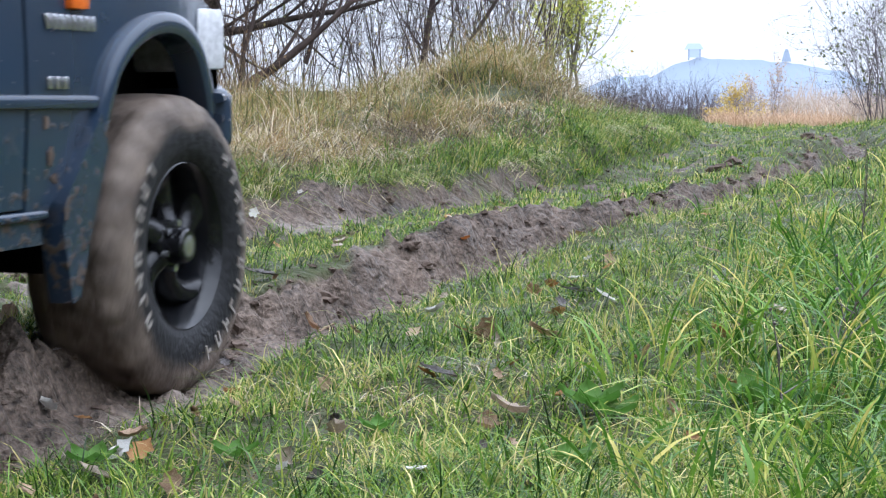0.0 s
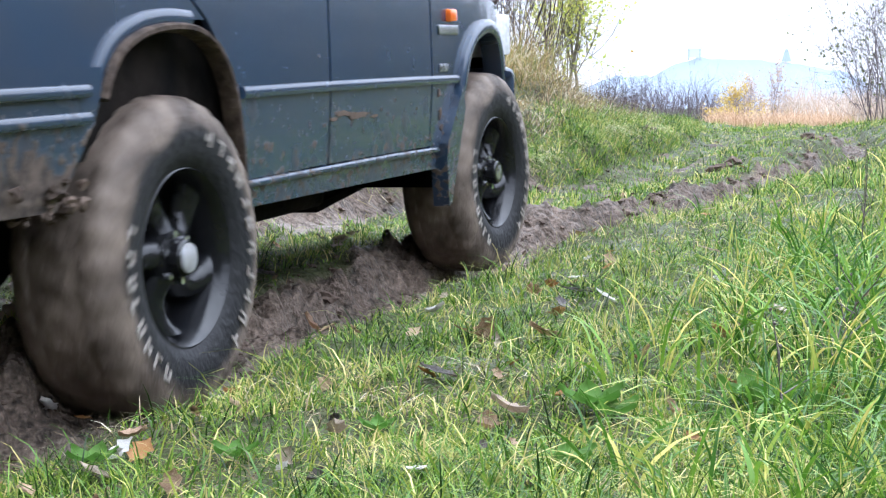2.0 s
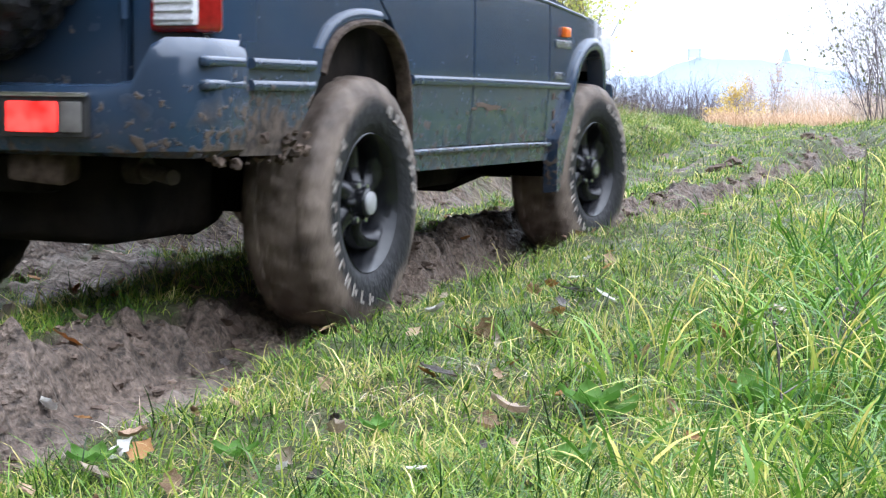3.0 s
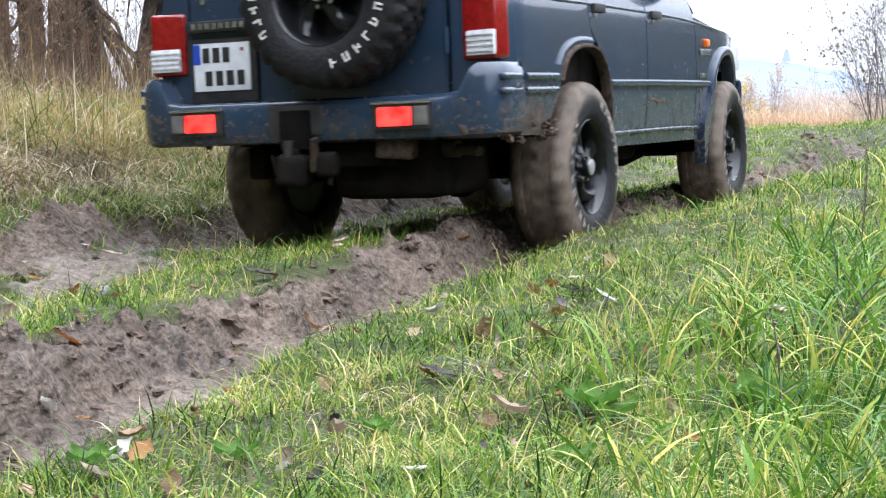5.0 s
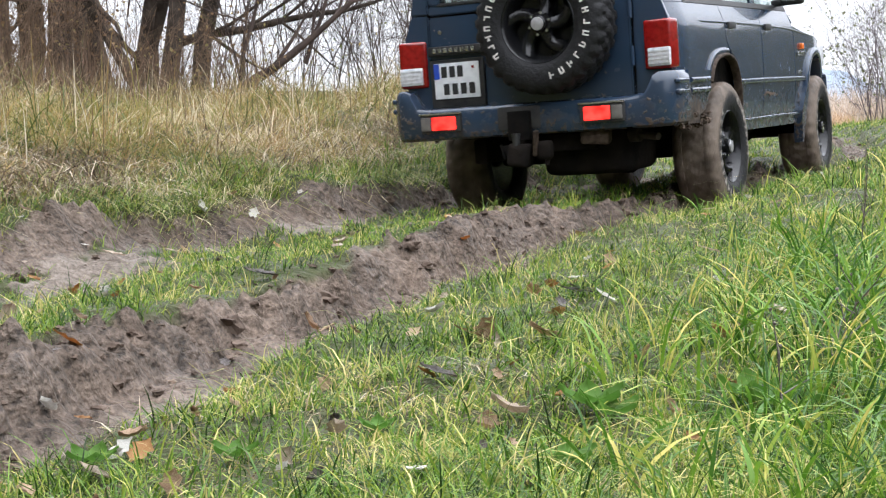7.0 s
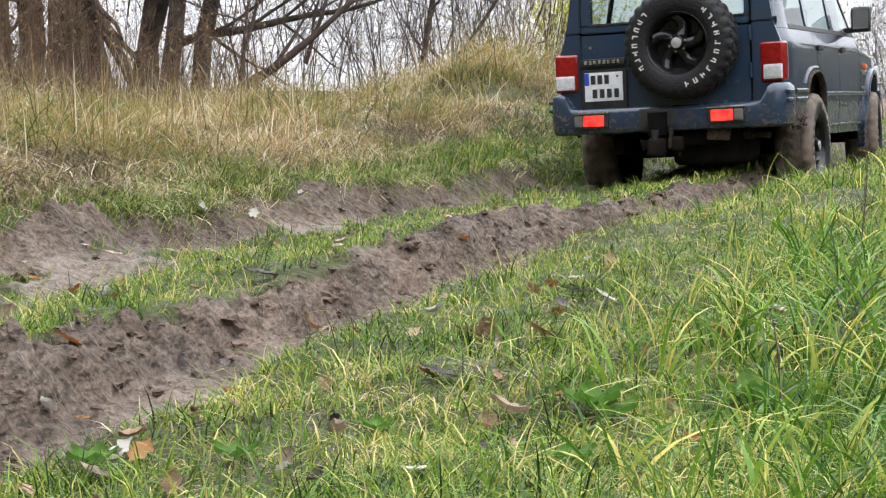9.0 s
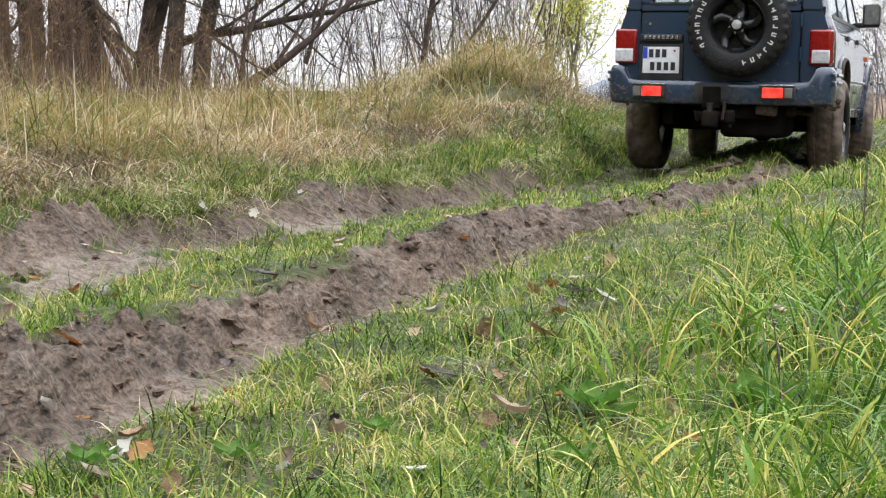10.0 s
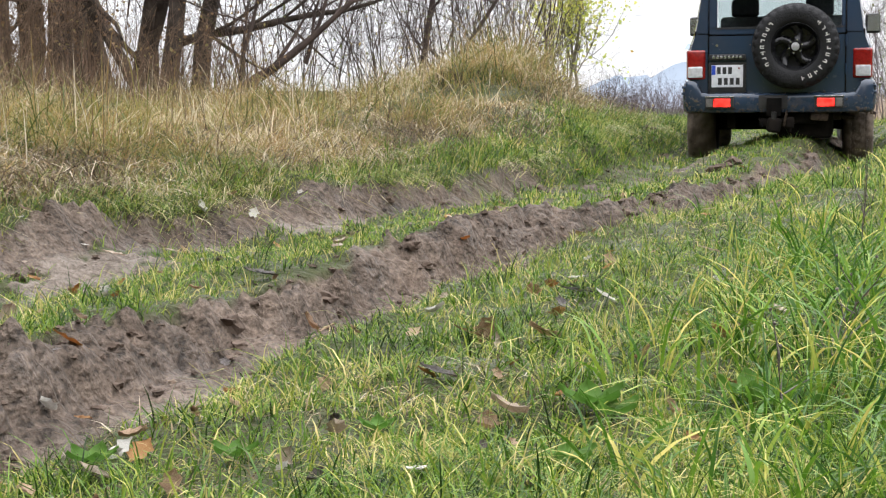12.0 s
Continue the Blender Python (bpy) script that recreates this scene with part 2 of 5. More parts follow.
# ---- grass
def blades(name, x, y, tall, wide, lean, material, label, category="grass", segs=3, lift=0.0, droop=1.0, turn=None):
    """One mesh of curved tapering blades, one blade for each place."""
    k = len(x)
    z = height(x, y) - 0.01 + lift
    base = np.stack([x, y, z], 1)
    az, tw = rng.uniform(0, 2 * np.pi, k) if turn is None else turn, rng.uniform(0, 2 * np.pi, k)
    out = np.stack([np.cos(az), np.sin(az), np.zeros(k)], 1)
    side = np.stack([np.cos(tw), np.sin(tw), np.zeros(k)], 1)
    rows = []
    for j in range(segs):
        s = j / segs
        c = base + out * (tall * lean * s ** 1.8)[:, None]
        c[:, 2] += tall * (s - droop * 0.5 * lean * s ** 2.6)
        w = (wide * 0.5 * (1 - 0.75 * s ** 2))[:, None]
        rows += [c - side * w, c + side * w]
    tip = base + out * (tall * lean)[:, None]
    tip[:, 2] += tall * (1 - droop * 0.5 * lean)
    v = np.stack(rows + [tip], 1).reshape(-1, 3)
    per = 2 * segs + 1
    o = (np.arange(k) * per)[:, None]
    quads = np.concatenate([o + np.array([[2 * j, 2 * j + 1, 2 * j + 3, 2 * j + 2]]) for j in range(segs - 1)], 0) if segs > 1 else np.zeros((0, 4), int)
    tris = o + np.array([[2 * segs - 2, 2 * segs - 1, 2 * segs]])
    me = bpy.data.meshes.new(name)
    me.vertices.add(len(v))
    me.vertices.foreach_set("co", v.astype(np.float32).ravel())
    loops = np.concatenate([quads.ravel(), tris.ravel()])
    me.loops.add(len(loops))
    me.loops.foreach_set("vertex_index", loops.astype(np.int32))
    starts = np.concatenate([np.arange(len(quads)) * 4, len(quads) * 4 + np.arange(len(tris)) * 3])
    me.polygons.add(len(starts))
    me.polygons.foreach_set("loop_start", starts.astype(np.int32))
    me.polygons.foreach_set("use_smooth", np.ones(len(starts), bool))
    me.update(calc_edges=True)
    me.materials.append(material)
    return tagged(new(name, me), label, category, kind="stuff")


def scatter(count, y0, y1, power=1.0):
    """Places over the stretch of ground that lies ahead, denser towards its near end."""
    y = y0 + (y1 - y0) * rng.uniform(0, 1, count) ** power
    x = rng.uniform(-1, 1, count) * (0.315 * y + 0.25)
    return x, y


def tufts(x, y, per, spread):
    """per blades about each place, leaning outwards: places, headings and the number of the tuft."""
    of = np.repeat(np.arange(len(x)), per)
    off = rng.normal(0, 1, (len(of), 2)) * spread
    turn = np.arctan2(off[:, 1], off[:, 0]) + rng.normal(0, 0.7, len(of))
    return x[of] + off[:, 0], y[of] + off[:, 1], turn, of


def dry_edge(y):
    return np.interp(y, [0, 6, 8, 10, 12, 14, 17, 22], [-1.3, -1.34, -1.36, -1.44, -1.5, -1.55, -1.5, -1.7])


green = blade_mat("green_grass", [(0.0, (0.014, 0.036, 0.006)), (0.3, (0.068, 0.15, 0.015)), (0.58, (0.155, 0.27, 0.028)), (0.84, (0.33, 0.36, 0.06)), (1.0, (0.62, 0.52, 0.22))], 0.38, 0.32, 4.0, 1.5)
lush = blade_mat("lush_grass", [(0.0, (0.03, 0.085, 0.012)), (0.4, (0.08, 0.19, 0.016)), (0.75, (0.2, 0.33, 0.032)), (1.0, (0.6, 0.52, 0.14))], 0.36, 0.38, 2.2, 1.7)
straw = blade_mat("dry_grass", [(0.0, (0.055, 0.08, 0.018)), (0.22, (0.16, 0.18, 0.038)), (0.46, (0.3, 0.265, 0.08)), (0.68, (0.38, 0.26, 0.1)), (0.86, (0.34, 0.205, 0.095)), (1.0, (0.7, 0.6, 0.42))], 0.5, 0.38, 1.3, 2.4)
thatch = blade_mat("old_thatch", [(0.0, (0.05, 0.036, 0.024)), (0.5, (0.15, 0.108, 0.064)), (0.85, (0.31, 0.23, 0.14)), (1.0, (0.66, 0.58, 0.45))], 0.7, 0.25, 2.0, 1.6)


bank_green = blade_mat("bank_grass", [(0.0, (0.04, 0.055, 0.014)), (0.3, (0.115, 0.185, 0.028)), (0.6, (0.23, 0.3, 0.045)), (0.8, (0.38, 0.32, 0.12)), (1.0, (0.62, 0.54, 0.36))], 0.42, 0.3, 2.5, 1.8)
brown_weed = blade_mat("brown_weed_stalks", [(0.0, (0.05, 0.032, 0.022)), (0.6, (0.15, 0.095, 0.06)), (1.0, (0.36, 0.24, 0.16))], 0.7, 0.2, 2.0, 1.4)


def build_grass():
    # short turf, near and then far: single blades, and tufts that stand above them
    for count, clumps, per, y0, y1, power, fat in ((90000, 7600, 13, 1.6, 9, 1.4, 1.0), (165000, 10000, 12, 7.5, 26, 1.1, 2.0)):
        for tufted in (False, True):
            x, y = scatter(clumps if tufted else count, y0, y1, power)
            d = across(x, y)
            keep = (rng.uniform(0, 1, len(x)) > mud_mask(x, y) * (1.6 if tufted else 1.25)) & (d > dry_edge(y) + rng.normal(0, 0.12, len(x)))
            if tufted:
                keep &= fractal(x, y, 0.3, 73) > rng.normal(-0.55, 0.25, len(x))
            else:
                keep &= rng.uniform(-0.75, 0.75, len(x)) < fractal(x, y, 0.5, 71) + 0.42
            x, y = x[keep], y[keep]
            turn, size = None, 1.0
            if tufted:
                size = rng.gamma(6, 0.2, len(x))
                x, y, turn, of = tufts(x, y, per, 0.014 * (1 + 0.35 * fat))
                size = size[of]
            verge = np.clip((across(x, y) - 1.0) / 2.0, 0, 1)
            k = len(x)
            tall = rng.gamma(5, 0.0095, k) * (0.8 + 0.7 * verge) * (1 + 0.4 * fractal(x, y, 0.4, 81)) * size
            blades("turf", x, y, np.clip(tall, 0.012, 0.17), rng.uniform(0.0018, 0.0048, k) * fat, rng.uniform(0.2, 1.5, k), green, "short meadow grass, green with yellowed blades", segs=3 if fat < 1.5 else 2, turn=turn)
    # turf of the bank beyond the left rut
    y = rng.uniform(4.5, 22, 150000)
    x = np.interp(y, LINE_Y, LINE_X) + rng.uniform(-2.6, -0.95, 150000) * 1.08
    keep = (rng.uniform(0, 1, len(x)) > mud_mask(x, y) * 1.3) & (np.abs(x) < 0.32 * y + 0.3) & (across(x, y) > dry_edge(y) - 0.3 * rng.uniform(0, 1, len(x)) ** 2)
    x, y = x[keep], y[keep]
    k = len(x)
    tall = rng.gamma(4, 0.018, k) * np.clip(1 + 0.7 * fractal(x, y, 0.4, 83), 0.3, 2)
    wide, lean, pale = rng.uniform(0.003, 0.008, k), rng.uniform(0.3, 1.6, k), y + rng.normal(0, 0.8, k) < 9.5
    for of, material, label in ((pale, bank_green, "yellowed meadow grass on the low bank"), (~pale, green, "green meadow grass on the low bank")):
        blades("turf", x[of], y[of], tall[of], wide[of], lean[of], material, label, segs=2)
    # grass that hangs over the edge of the left rut's wall
    y = rng.uniform(5, 16, 9000)
    x = np.interp(y, LINE_Y, LINE_X) + rng.normal(-1.2, 0.05, 9000) * 1.08
    keep = fractal(x, y, 0.35, 85) > rng.normal(-0.1, 0.2, len(x))
    x, y = x[keep], y[keep]
    k = len(x)
    blades("turf", x, y, rng.gamma(5, 0.022, k), rng.uniform(0.003, 0.007, k), rng.uniform(1.2, 2.6, k), bank_green, "grass hanging over the rut's edge", segs=3, droop=1.2)
    # dead stalks and thatch in the turf
    x, y = scatter(24000, 1.6, 14, 1.5)
    keep = (across(x, y) > 0.95) & (fractal(x, y, 0.5, 71) < rng.normal(0.0, 0.25, len(x)))
    x, y = x[keep], y[keep]
    k = len(x)
    blades("thatch", x, y, rng.gamma(4, 0.014, k), rng.uniform(0.002, 0.004, k), rng.uniform(1.0, 2.4, k), thatch, "dead straw in the turf", droop=0.75)
    # long grass of the verge, in tufts
    x, y = scatter(8500, 1.6, 24, 1.5)
    d = across(x, y)
    clump = np.exp(-((x - 1.0 - 0.19 * (y - 3)) / 0.4) ** 2) * np.clip((9 - y) / 4, 0.0, 1)
    right = np.clip((d - 1.15) / 0.9, 0, 1) * np.clip((y - 6) / 4, 0, 1)
    keep = (d > 1.0) & (y > 1.9) & (rng.uniform(0, 1, len(x)) < 0.75 * np.maximum(clump, right * 0.7) - 0.03)
    size = rng.gamma(9, 0.11, len(x))[keep]
    x, y, turn, of = tufts(x[keep], y[keep], 8, 0.03)
    k = len(x)
    blades("long_grass", x, y, np.clip(rng.gamma(7, 0.024, k) * np.where(y < 6, 1, 0.75) * size[of], 0.05, 0.3 * np.clip(y / 3.2, 0.5, 1)), rng.uniform(0.0035, 0.0105, k), rng.uniform(0.25, 1.6, k), lush, "long bright green arching grass blades", segs=6, turn=turn)
    # dry tall grass of the bank: tussocks, then loose stalks between them
    for tufted, count in ((True, 23000), (False, 90000)):
        x, y = scatter(count, 5.5, 24, 1.1)
        d = across(x, y)
        keep = (d < dry_edge(y) + rng.normal(0, 0.1, len(x))) & (d > -7) & (rng.uniform(-0.9, 0.6, len(x)) < fractal(x, y, 0.8, 91) + (0.1 if tufted else 0.3))
        x, y = x[keep], y[keep]
        turn, size = None, 0.8
        if tufted:
            size = rng.gamma(7, 0.145, len(x))
            x, y, turn, of = tufts(x, y, 11, 0.04)
            size = size[of]
        k = len(x)
        ramp = np.clip((dry_edge(y) - across(x, y)) / 0.9, 0.38, 1) * np.clip(1 + 0.55 * fractal(x, y, 0.55, 191), 0.45, 1.6)
        ramp = ramp * (1 + 0.6 * np.exp(-((x - 0.7) / 0.8) ** 2 - ((y - 14.6) / 2.4) ** 2))
        blades("dry_grass", x, y, rng.gamma(6, 0.031, k) * ramp * size, rng.uniform(0.003, 0.0085, k), rng.uniform(0.3, 2.0, k), straw, "tall straw-coloured dry grass on the bank", segs=4 if tufted else 3, turn=turn)
    # flattened old grass at the foot of the tussocks, bleached at its tips
    x, y = scatter(120000, 5.5, 18, 1.0)
    d = across(x, y)
    keep = (d < dry_edge(y) + 0.12) & (d > dry_edge(y) - 1.3) & (rng.uniform(-0.7, 0.7, len(x)) < fractal(x, y, 0.45, 95))
    x, y = x[keep], y[keep]
    k = len(x)
    blades("dry_grass", x, y, rng.gamma(5, 0.032, k), rng.uniform(0.003, 0.009, k), rng.uniform(0.9, 2.2, k), thatch, "flattened grey-brown old grass under the tussocks", segs=3, droop=1.0)
    # single tall stalks
    x, y = scatter(2400, 7, 20, 1.0)
    keep = across(x, y) < dry_edge(y) - 0.4
    x, y = x[keep], y[keep]
    k = len(x)
    blades("dry_stalks", x, y, rng.uniform(0.25, 0.7, k), rng.uniform(0.003, 0.006, k), rng.uniform(0.05, 0.45, k), thatch, "thin dry weed stalks on the bank", segs=4)
    # tall brown weeds before the old trunks
    y = rng.uniform(13.5, 17.5, 4200)
    x = -0.3 * y + rng.exponential(0.75, 4200)
    keep = (x < -1.5) & (rng.uniform(-0.6, 0.6, len(x)) < fractal(x, y, 0.7, 97) + 0.2)
    x, y = x[keep], y[keep]
    k = len(x)
    blades("dry_stalks", x, y, rng.gamma(9, 0.06, k), rng.uniform(0.003, 0.007, k), rng.uniform(0.05, 0.7, k), brown_weed, "tall brown weed stalks before the trunks", segs=4)


build_grass()


# ---- shapes
def box(size, at=(0, 0, 0), bevel=0.0, rot=(0, 0, 0), bm=None, segs=2):
    bm = bm or bmesh.new()
    m = pose(*at, *rot) @ Matrix.Diagonal((*size, 1))
    vs = bmesh.ops.create_cube(bm, size=1, matrix=m)["verts"]
    if bevel:
        es = list({e for v in vs for e in v.link_edges})
        bmesh.ops.bevel(bm, geom=es, offset=bevel, segments=segs, affect="EDGES", profile=0.6)
    return bm


def rod(a, b, r0, r1=None, segs=12, bm=None):
    bm = bm or bmesh.new()
    a, b = Vector(a), Vector(b)
    m = Matrix.Translation((a + b) / 2) @ (b - a).to_track_quat("Z", "Y").to_matrix().to_4x4()
    bmesh.ops.create_cone(bm, cap_ends=True, segments=segs, radius1=r0, radius2=r0 if r1 is None else r1, depth=(b - a).length, matrix=m)
    return bm


def lathe(profile, segs=48, bm=None, closed=False):
    """Turns (radius, x) pairs about the x axis."""
    bm = bm or bmesh.new()
    rings = [[bm.verts.new((x, r * math.cos(2 * math.pi * k / segs), r * math.sin(2 * math.pi * k / segs))) for k in range(segs)] for r, x in profile]
    pairs = list(zip(rings, rings[1:])) + ([(rings[-1], rings[0])] if closed else [])
    for p, q in pairs:
        for k in range(segs):
            bm.faces.new((p[k], p[(k + 1) % segs], q[(k + 1) % segs], q[k]))
    if not closed:
        for ring, (r, x) in ((rings[0], profile[0]), (rings[-1], profile[-1])):
            if r > 0.001:
                bm.faces.new(ring)
    return bm


HALF_Z = [0.3, 0.4, 0.52, 0.75, 1.0, 1.1, 1.15, 1.25, 1.55, 1.8]
HALF_X = [0.78, 0.79, 0.8, 0.82, 0.82, 0.815, 0.8, 0.765, 0.71, 0.66]


def half_width(y, z):
    x = float(np.interp(z, HALF_Z, HALF_X))
    if y > 2.3:
        x -= 0.30 * (y - 2.3) ** 2
    if y < -0.72:
        x -= 1.6 * (-0.72 - y) ** 2
    return x


def panel(poly, side, proud=0.0, thick=0.018, ys=(), zs=()):
    """A body panel with the outline poly in (y, z), pressed to the curve of the car's flank."""
    bm = bmesh.new()
    bm.faces.new([bm.verts.new((0, y, z)) for y, z in poly])
    y0, y1, z0, z1 = min(p[0] for p in poly), max(p[0] for p in poly), min(p[1] for p in poly), max(p[1] for p in poly)
    cuts = [((0, y, 0), (0, 1, 0)) for y in (*ys, *np.arange(-1, 3, 0.12)) if y0 + 0.01 < y < y1 - 0.01]
    cuts += [((0, 0, z), (0, 0, 1)) for z in (*zs, 0.52, 0.6, 0.68, 0.75, 0.85, 0.93, 1.0, 1.05, 1.1, 1.15, 1.2, 1.25, 1.4, 1.55, 1.7) if z0 + 0.008 < z < z1 - 0.008]
    for co, no in cuts:
        bmesh.ops.bisect_plane(bm, geom=bm.verts[:] + bm.edges[:] + bm.faces[:], dist=1e-5, plane_co=co, plane_no=no)
    for v in bm.verts:
        v.co.x = side * (half_width(v.co.y, v.co.z) + proud)
    back = bmesh.ops.duplicate(bm, geom=bm.faces[:])
    for g in back["geom"]:
        if isinstance(g, bmesh.types.BMVert):
            g.co.x -= side * thick
    pairs = {a: b for a, b in back["vert_map"].items()}
    orig = [g for g in pairs if isinstance(g, bmesh.types.BMVert) and abs(g.co.x) > abs(pairs[g].co.x)]
    edges = [e for e in bm.edges if len(e.link_faces) == 1 and e.verts[0] in orig and e.verts[1] in orig]
    for e in edges:
        a, b = e.verts
        bm.faces.new((a, b, pairs[b], pairs[a]))
    return bm


def ribbon(points, wide, high, side, x0, bm=None, deep=0.05):
    """A raised moulding that follows points (y, z) on the flank, wide across, high proud."""
    bm = bm or bmesh.new()
    rows = []
    for k, (y, z) in enumerate(points):
        a, b = points[max(k - 1, 0)], points[min(k + 1, len(points) - 1)]
        t = Vector((0, b[0] - a[0], b[1] - a[1])).normalized()
        nrm = Vector((0, -t.z, t.y))
        x = half_width(y, z) + x0
        c = Vector((0, y, z))
        rows.append([bm.verts.new((side * (x + h), *(c + nrm * w)[1:])) for w, h in ((-wide / 2, 0), (-wide * 0.42, high * 0.75), (-wide * 0.2, high), (wide * 0.2, high), (wide * 0.42, high * 0.75), (wide / 2, 0), (wide / 2, -deep), (-wide / 2, -deep))])
    for p, q in zip(rows, rows[1:]):
        for k in range(8):
            bm.faces.new((p[k], p[(k + 1) % 8], q[(k + 1) % 8], q[k]))
    bm.faces.new(rows[0]), bm.faces.new(rows[-1])
    return bm


# ---- the car's materials
def car_paint():
    m = bpy.data.materials.new("muddy_blue_paint")
    m.use_nodes = True
    n, l = m.node_tree.nodes, m.node_tree.links
    p = n["Principled BSDF"]
    tc, sep = n.new("ShaderNodeTexCoord"), n.new("ShaderNodeSeparateXYZ")
    l.new(tc.outputs["Object"], sep.inputs[0])
    spots, film_n, chunk = n.new("ShaderNodeTexNoise"), n.new("ShaderNodeTexNoise"), n.new("ShaderNodeTexNoise")
    for node, sc, det in ((spots, 34, 4), (film_n, 3.5, 6), (chunk, 9, 7)):
        node.inputs["Scale"].default_value, node.inputs["Detail"].default_value = sc, det
        l.new(tc.outputs["Object"], node.inputs["Vector"])
    low = n.new("ShaderNodeMapRange")
    low.inputs[1].default_value, low.inputs[2].default_value, low.inputs[3].default_value, low.inputs[4].default_value = 0.45, 0.8, 0.14, -0.05
    l.new(sep.outputs[2], low.inputs[0])
    def over(src, at, soft):
        a = n.new("ShaderNodeMath")
        l.new(src.outputs[0], a.inputs[0])
        l.new(low.outputs[0], a.inputs[1])
        r = n.new("ShaderNodeMapRange")
        r.inputs[1].default_value, r.inputs[2].default_value = at, at + soft
        l.new(a.outputs[0], r.inputs[0])
        return r
    # thick mud thrown up behind the rear wheel
    near_wheel, low_down, both = n.new("ShaderNodeMapRange"), n.new("ShaderNodeMapRange"), n.new("ShaderNodeMath")
    off = n.new("ShaderNodeMath")
    off.inputs[1].default_value = 0.62
    l.new(sep.outputs[1], off.inputs[0])
    gap = n.new("ShaderNodeMath")
    gap.operation = "ABSOLUTE"
    l.new(off.outputs[0], gap.inputs[0])
    near_wheel.inputs[1].default_value, near_wheel.inputs[2].default_value, near_wheel.inputs[3].default_value, near_wheel.inputs[4].default_value = 0.02, 0.5, 0.36, 0.0
    l.new(gap.outputs[0], near_wheel.inputs[0])
    low_down.inputs[1].default_value, low_down.inputs[2].default_value, low_down.inputs[3].default_value, low_down.inputs[4].default_value = 0.54, 0.8, 1.0, 0.0
    l.new(sep.outputs[2], low_down.inputs[0])
    both.operation = "MULTIPLY_ADD"
    l.new(near_wheel.outputs[0], both.inputs[0])
    l.new(low_down.outputs[0], both.inputs[1])
    l.new(low.outputs[0], both.inputs[2])
    low = both
    s1, s2 = over(spots, 0.67, 0.06), over(chunk, 0.64, 0.26)
    film = n.new("ShaderNodeMapRange")
    film.inputs[1].default_value, film.inputs[2].default_value, film.inputs[3].default_value, film.inputs[4].default_value = 0.3, 0.7, 0.08, 0.6
    l.new(film_n.outputs[0], film.inputs[0])
    mx = n.new("ShaderNodeMath")
    mx.operation = "MAXIMUM"
    l.new(s1.outputs[0], mx.inputs[0])
    l.new(s2.outputs[0], mx.inputs[1])
    c1, c2 = n.new("ShaderNodeMix"), n.new("ShaderNodeMix")
    c1.data_type = c2.data_type = "RGBA"
    c1.inputs[6].default_value, c1.inputs[7].default_value = (0.016, 0.036, 0.07, 1), (0.033, 0.038, 0.05, 1)
    mudtone = n.new("ShaderNodeValToRGB")
    mudtone.color_ramp.elements[0].color, mudtone.color_ramp.elements[1].color = (0.022, 0.017, 0.013, 1), (0.09, 0.068, 0.053, 1)
    mudtone.color_ramp.elements[0].position, mudtone.color_ramp.elements[1].position = 0.38, 0.64
    l.new(spots.outputs[0], mudtone.inputs[0])
    l.new(mudtone.outputs[0], c2.inputs[7])
    l.new(film.outputs[0], c1.inputs[0])
    l.new(mx.outputs[0], c2.inputs[0])
    l.new(c1.outputs[2], c2.inputs[6])
    l.new(c2.outputs[2], p.inputs["Base Color"])
    rg = n.new("ShaderNodeMapRange")
    rg.inputs[3].default_value, rg.inputs[4].default_value = 0.26, 0.85
    l.new(mx.outputs[0], rg.inputs[0])
    l.new(rg.outputs[0], p.inputs["Roughness"])
    cw = n.new("ShaderNodeMapRange")
    cw.inputs[3].default_value, cw.inputs[4].default_value = 0.6, 0.0
    l.new(mx.outputs[0], cw.inputs[0])
    l.new(cw.outputs[0], p.inputs["Coat Weight"])
    p.inputs["Coat Roughness"].default_value = 0.06
    p.inputs["Specular IOR Level"].default_value = 0.3
    b = n.new("ShaderNodeBump")
    b.inputs["Strength"].default_value, b.inputs["Distance"].default_value = 0.7, 0.008
    rise = n.new("ShaderNodeMath")
    rise.operation = "MULTIPLY"
    l.new(mx.outputs[0], rise.inputs[0])
    l.new(spots.outputs[0], rise.inputs[1])
    l.new(rise.outputs[0], b.inputs["Height"])
    l.new(b.outputs[0], p.inputs["Normal"])
    return m


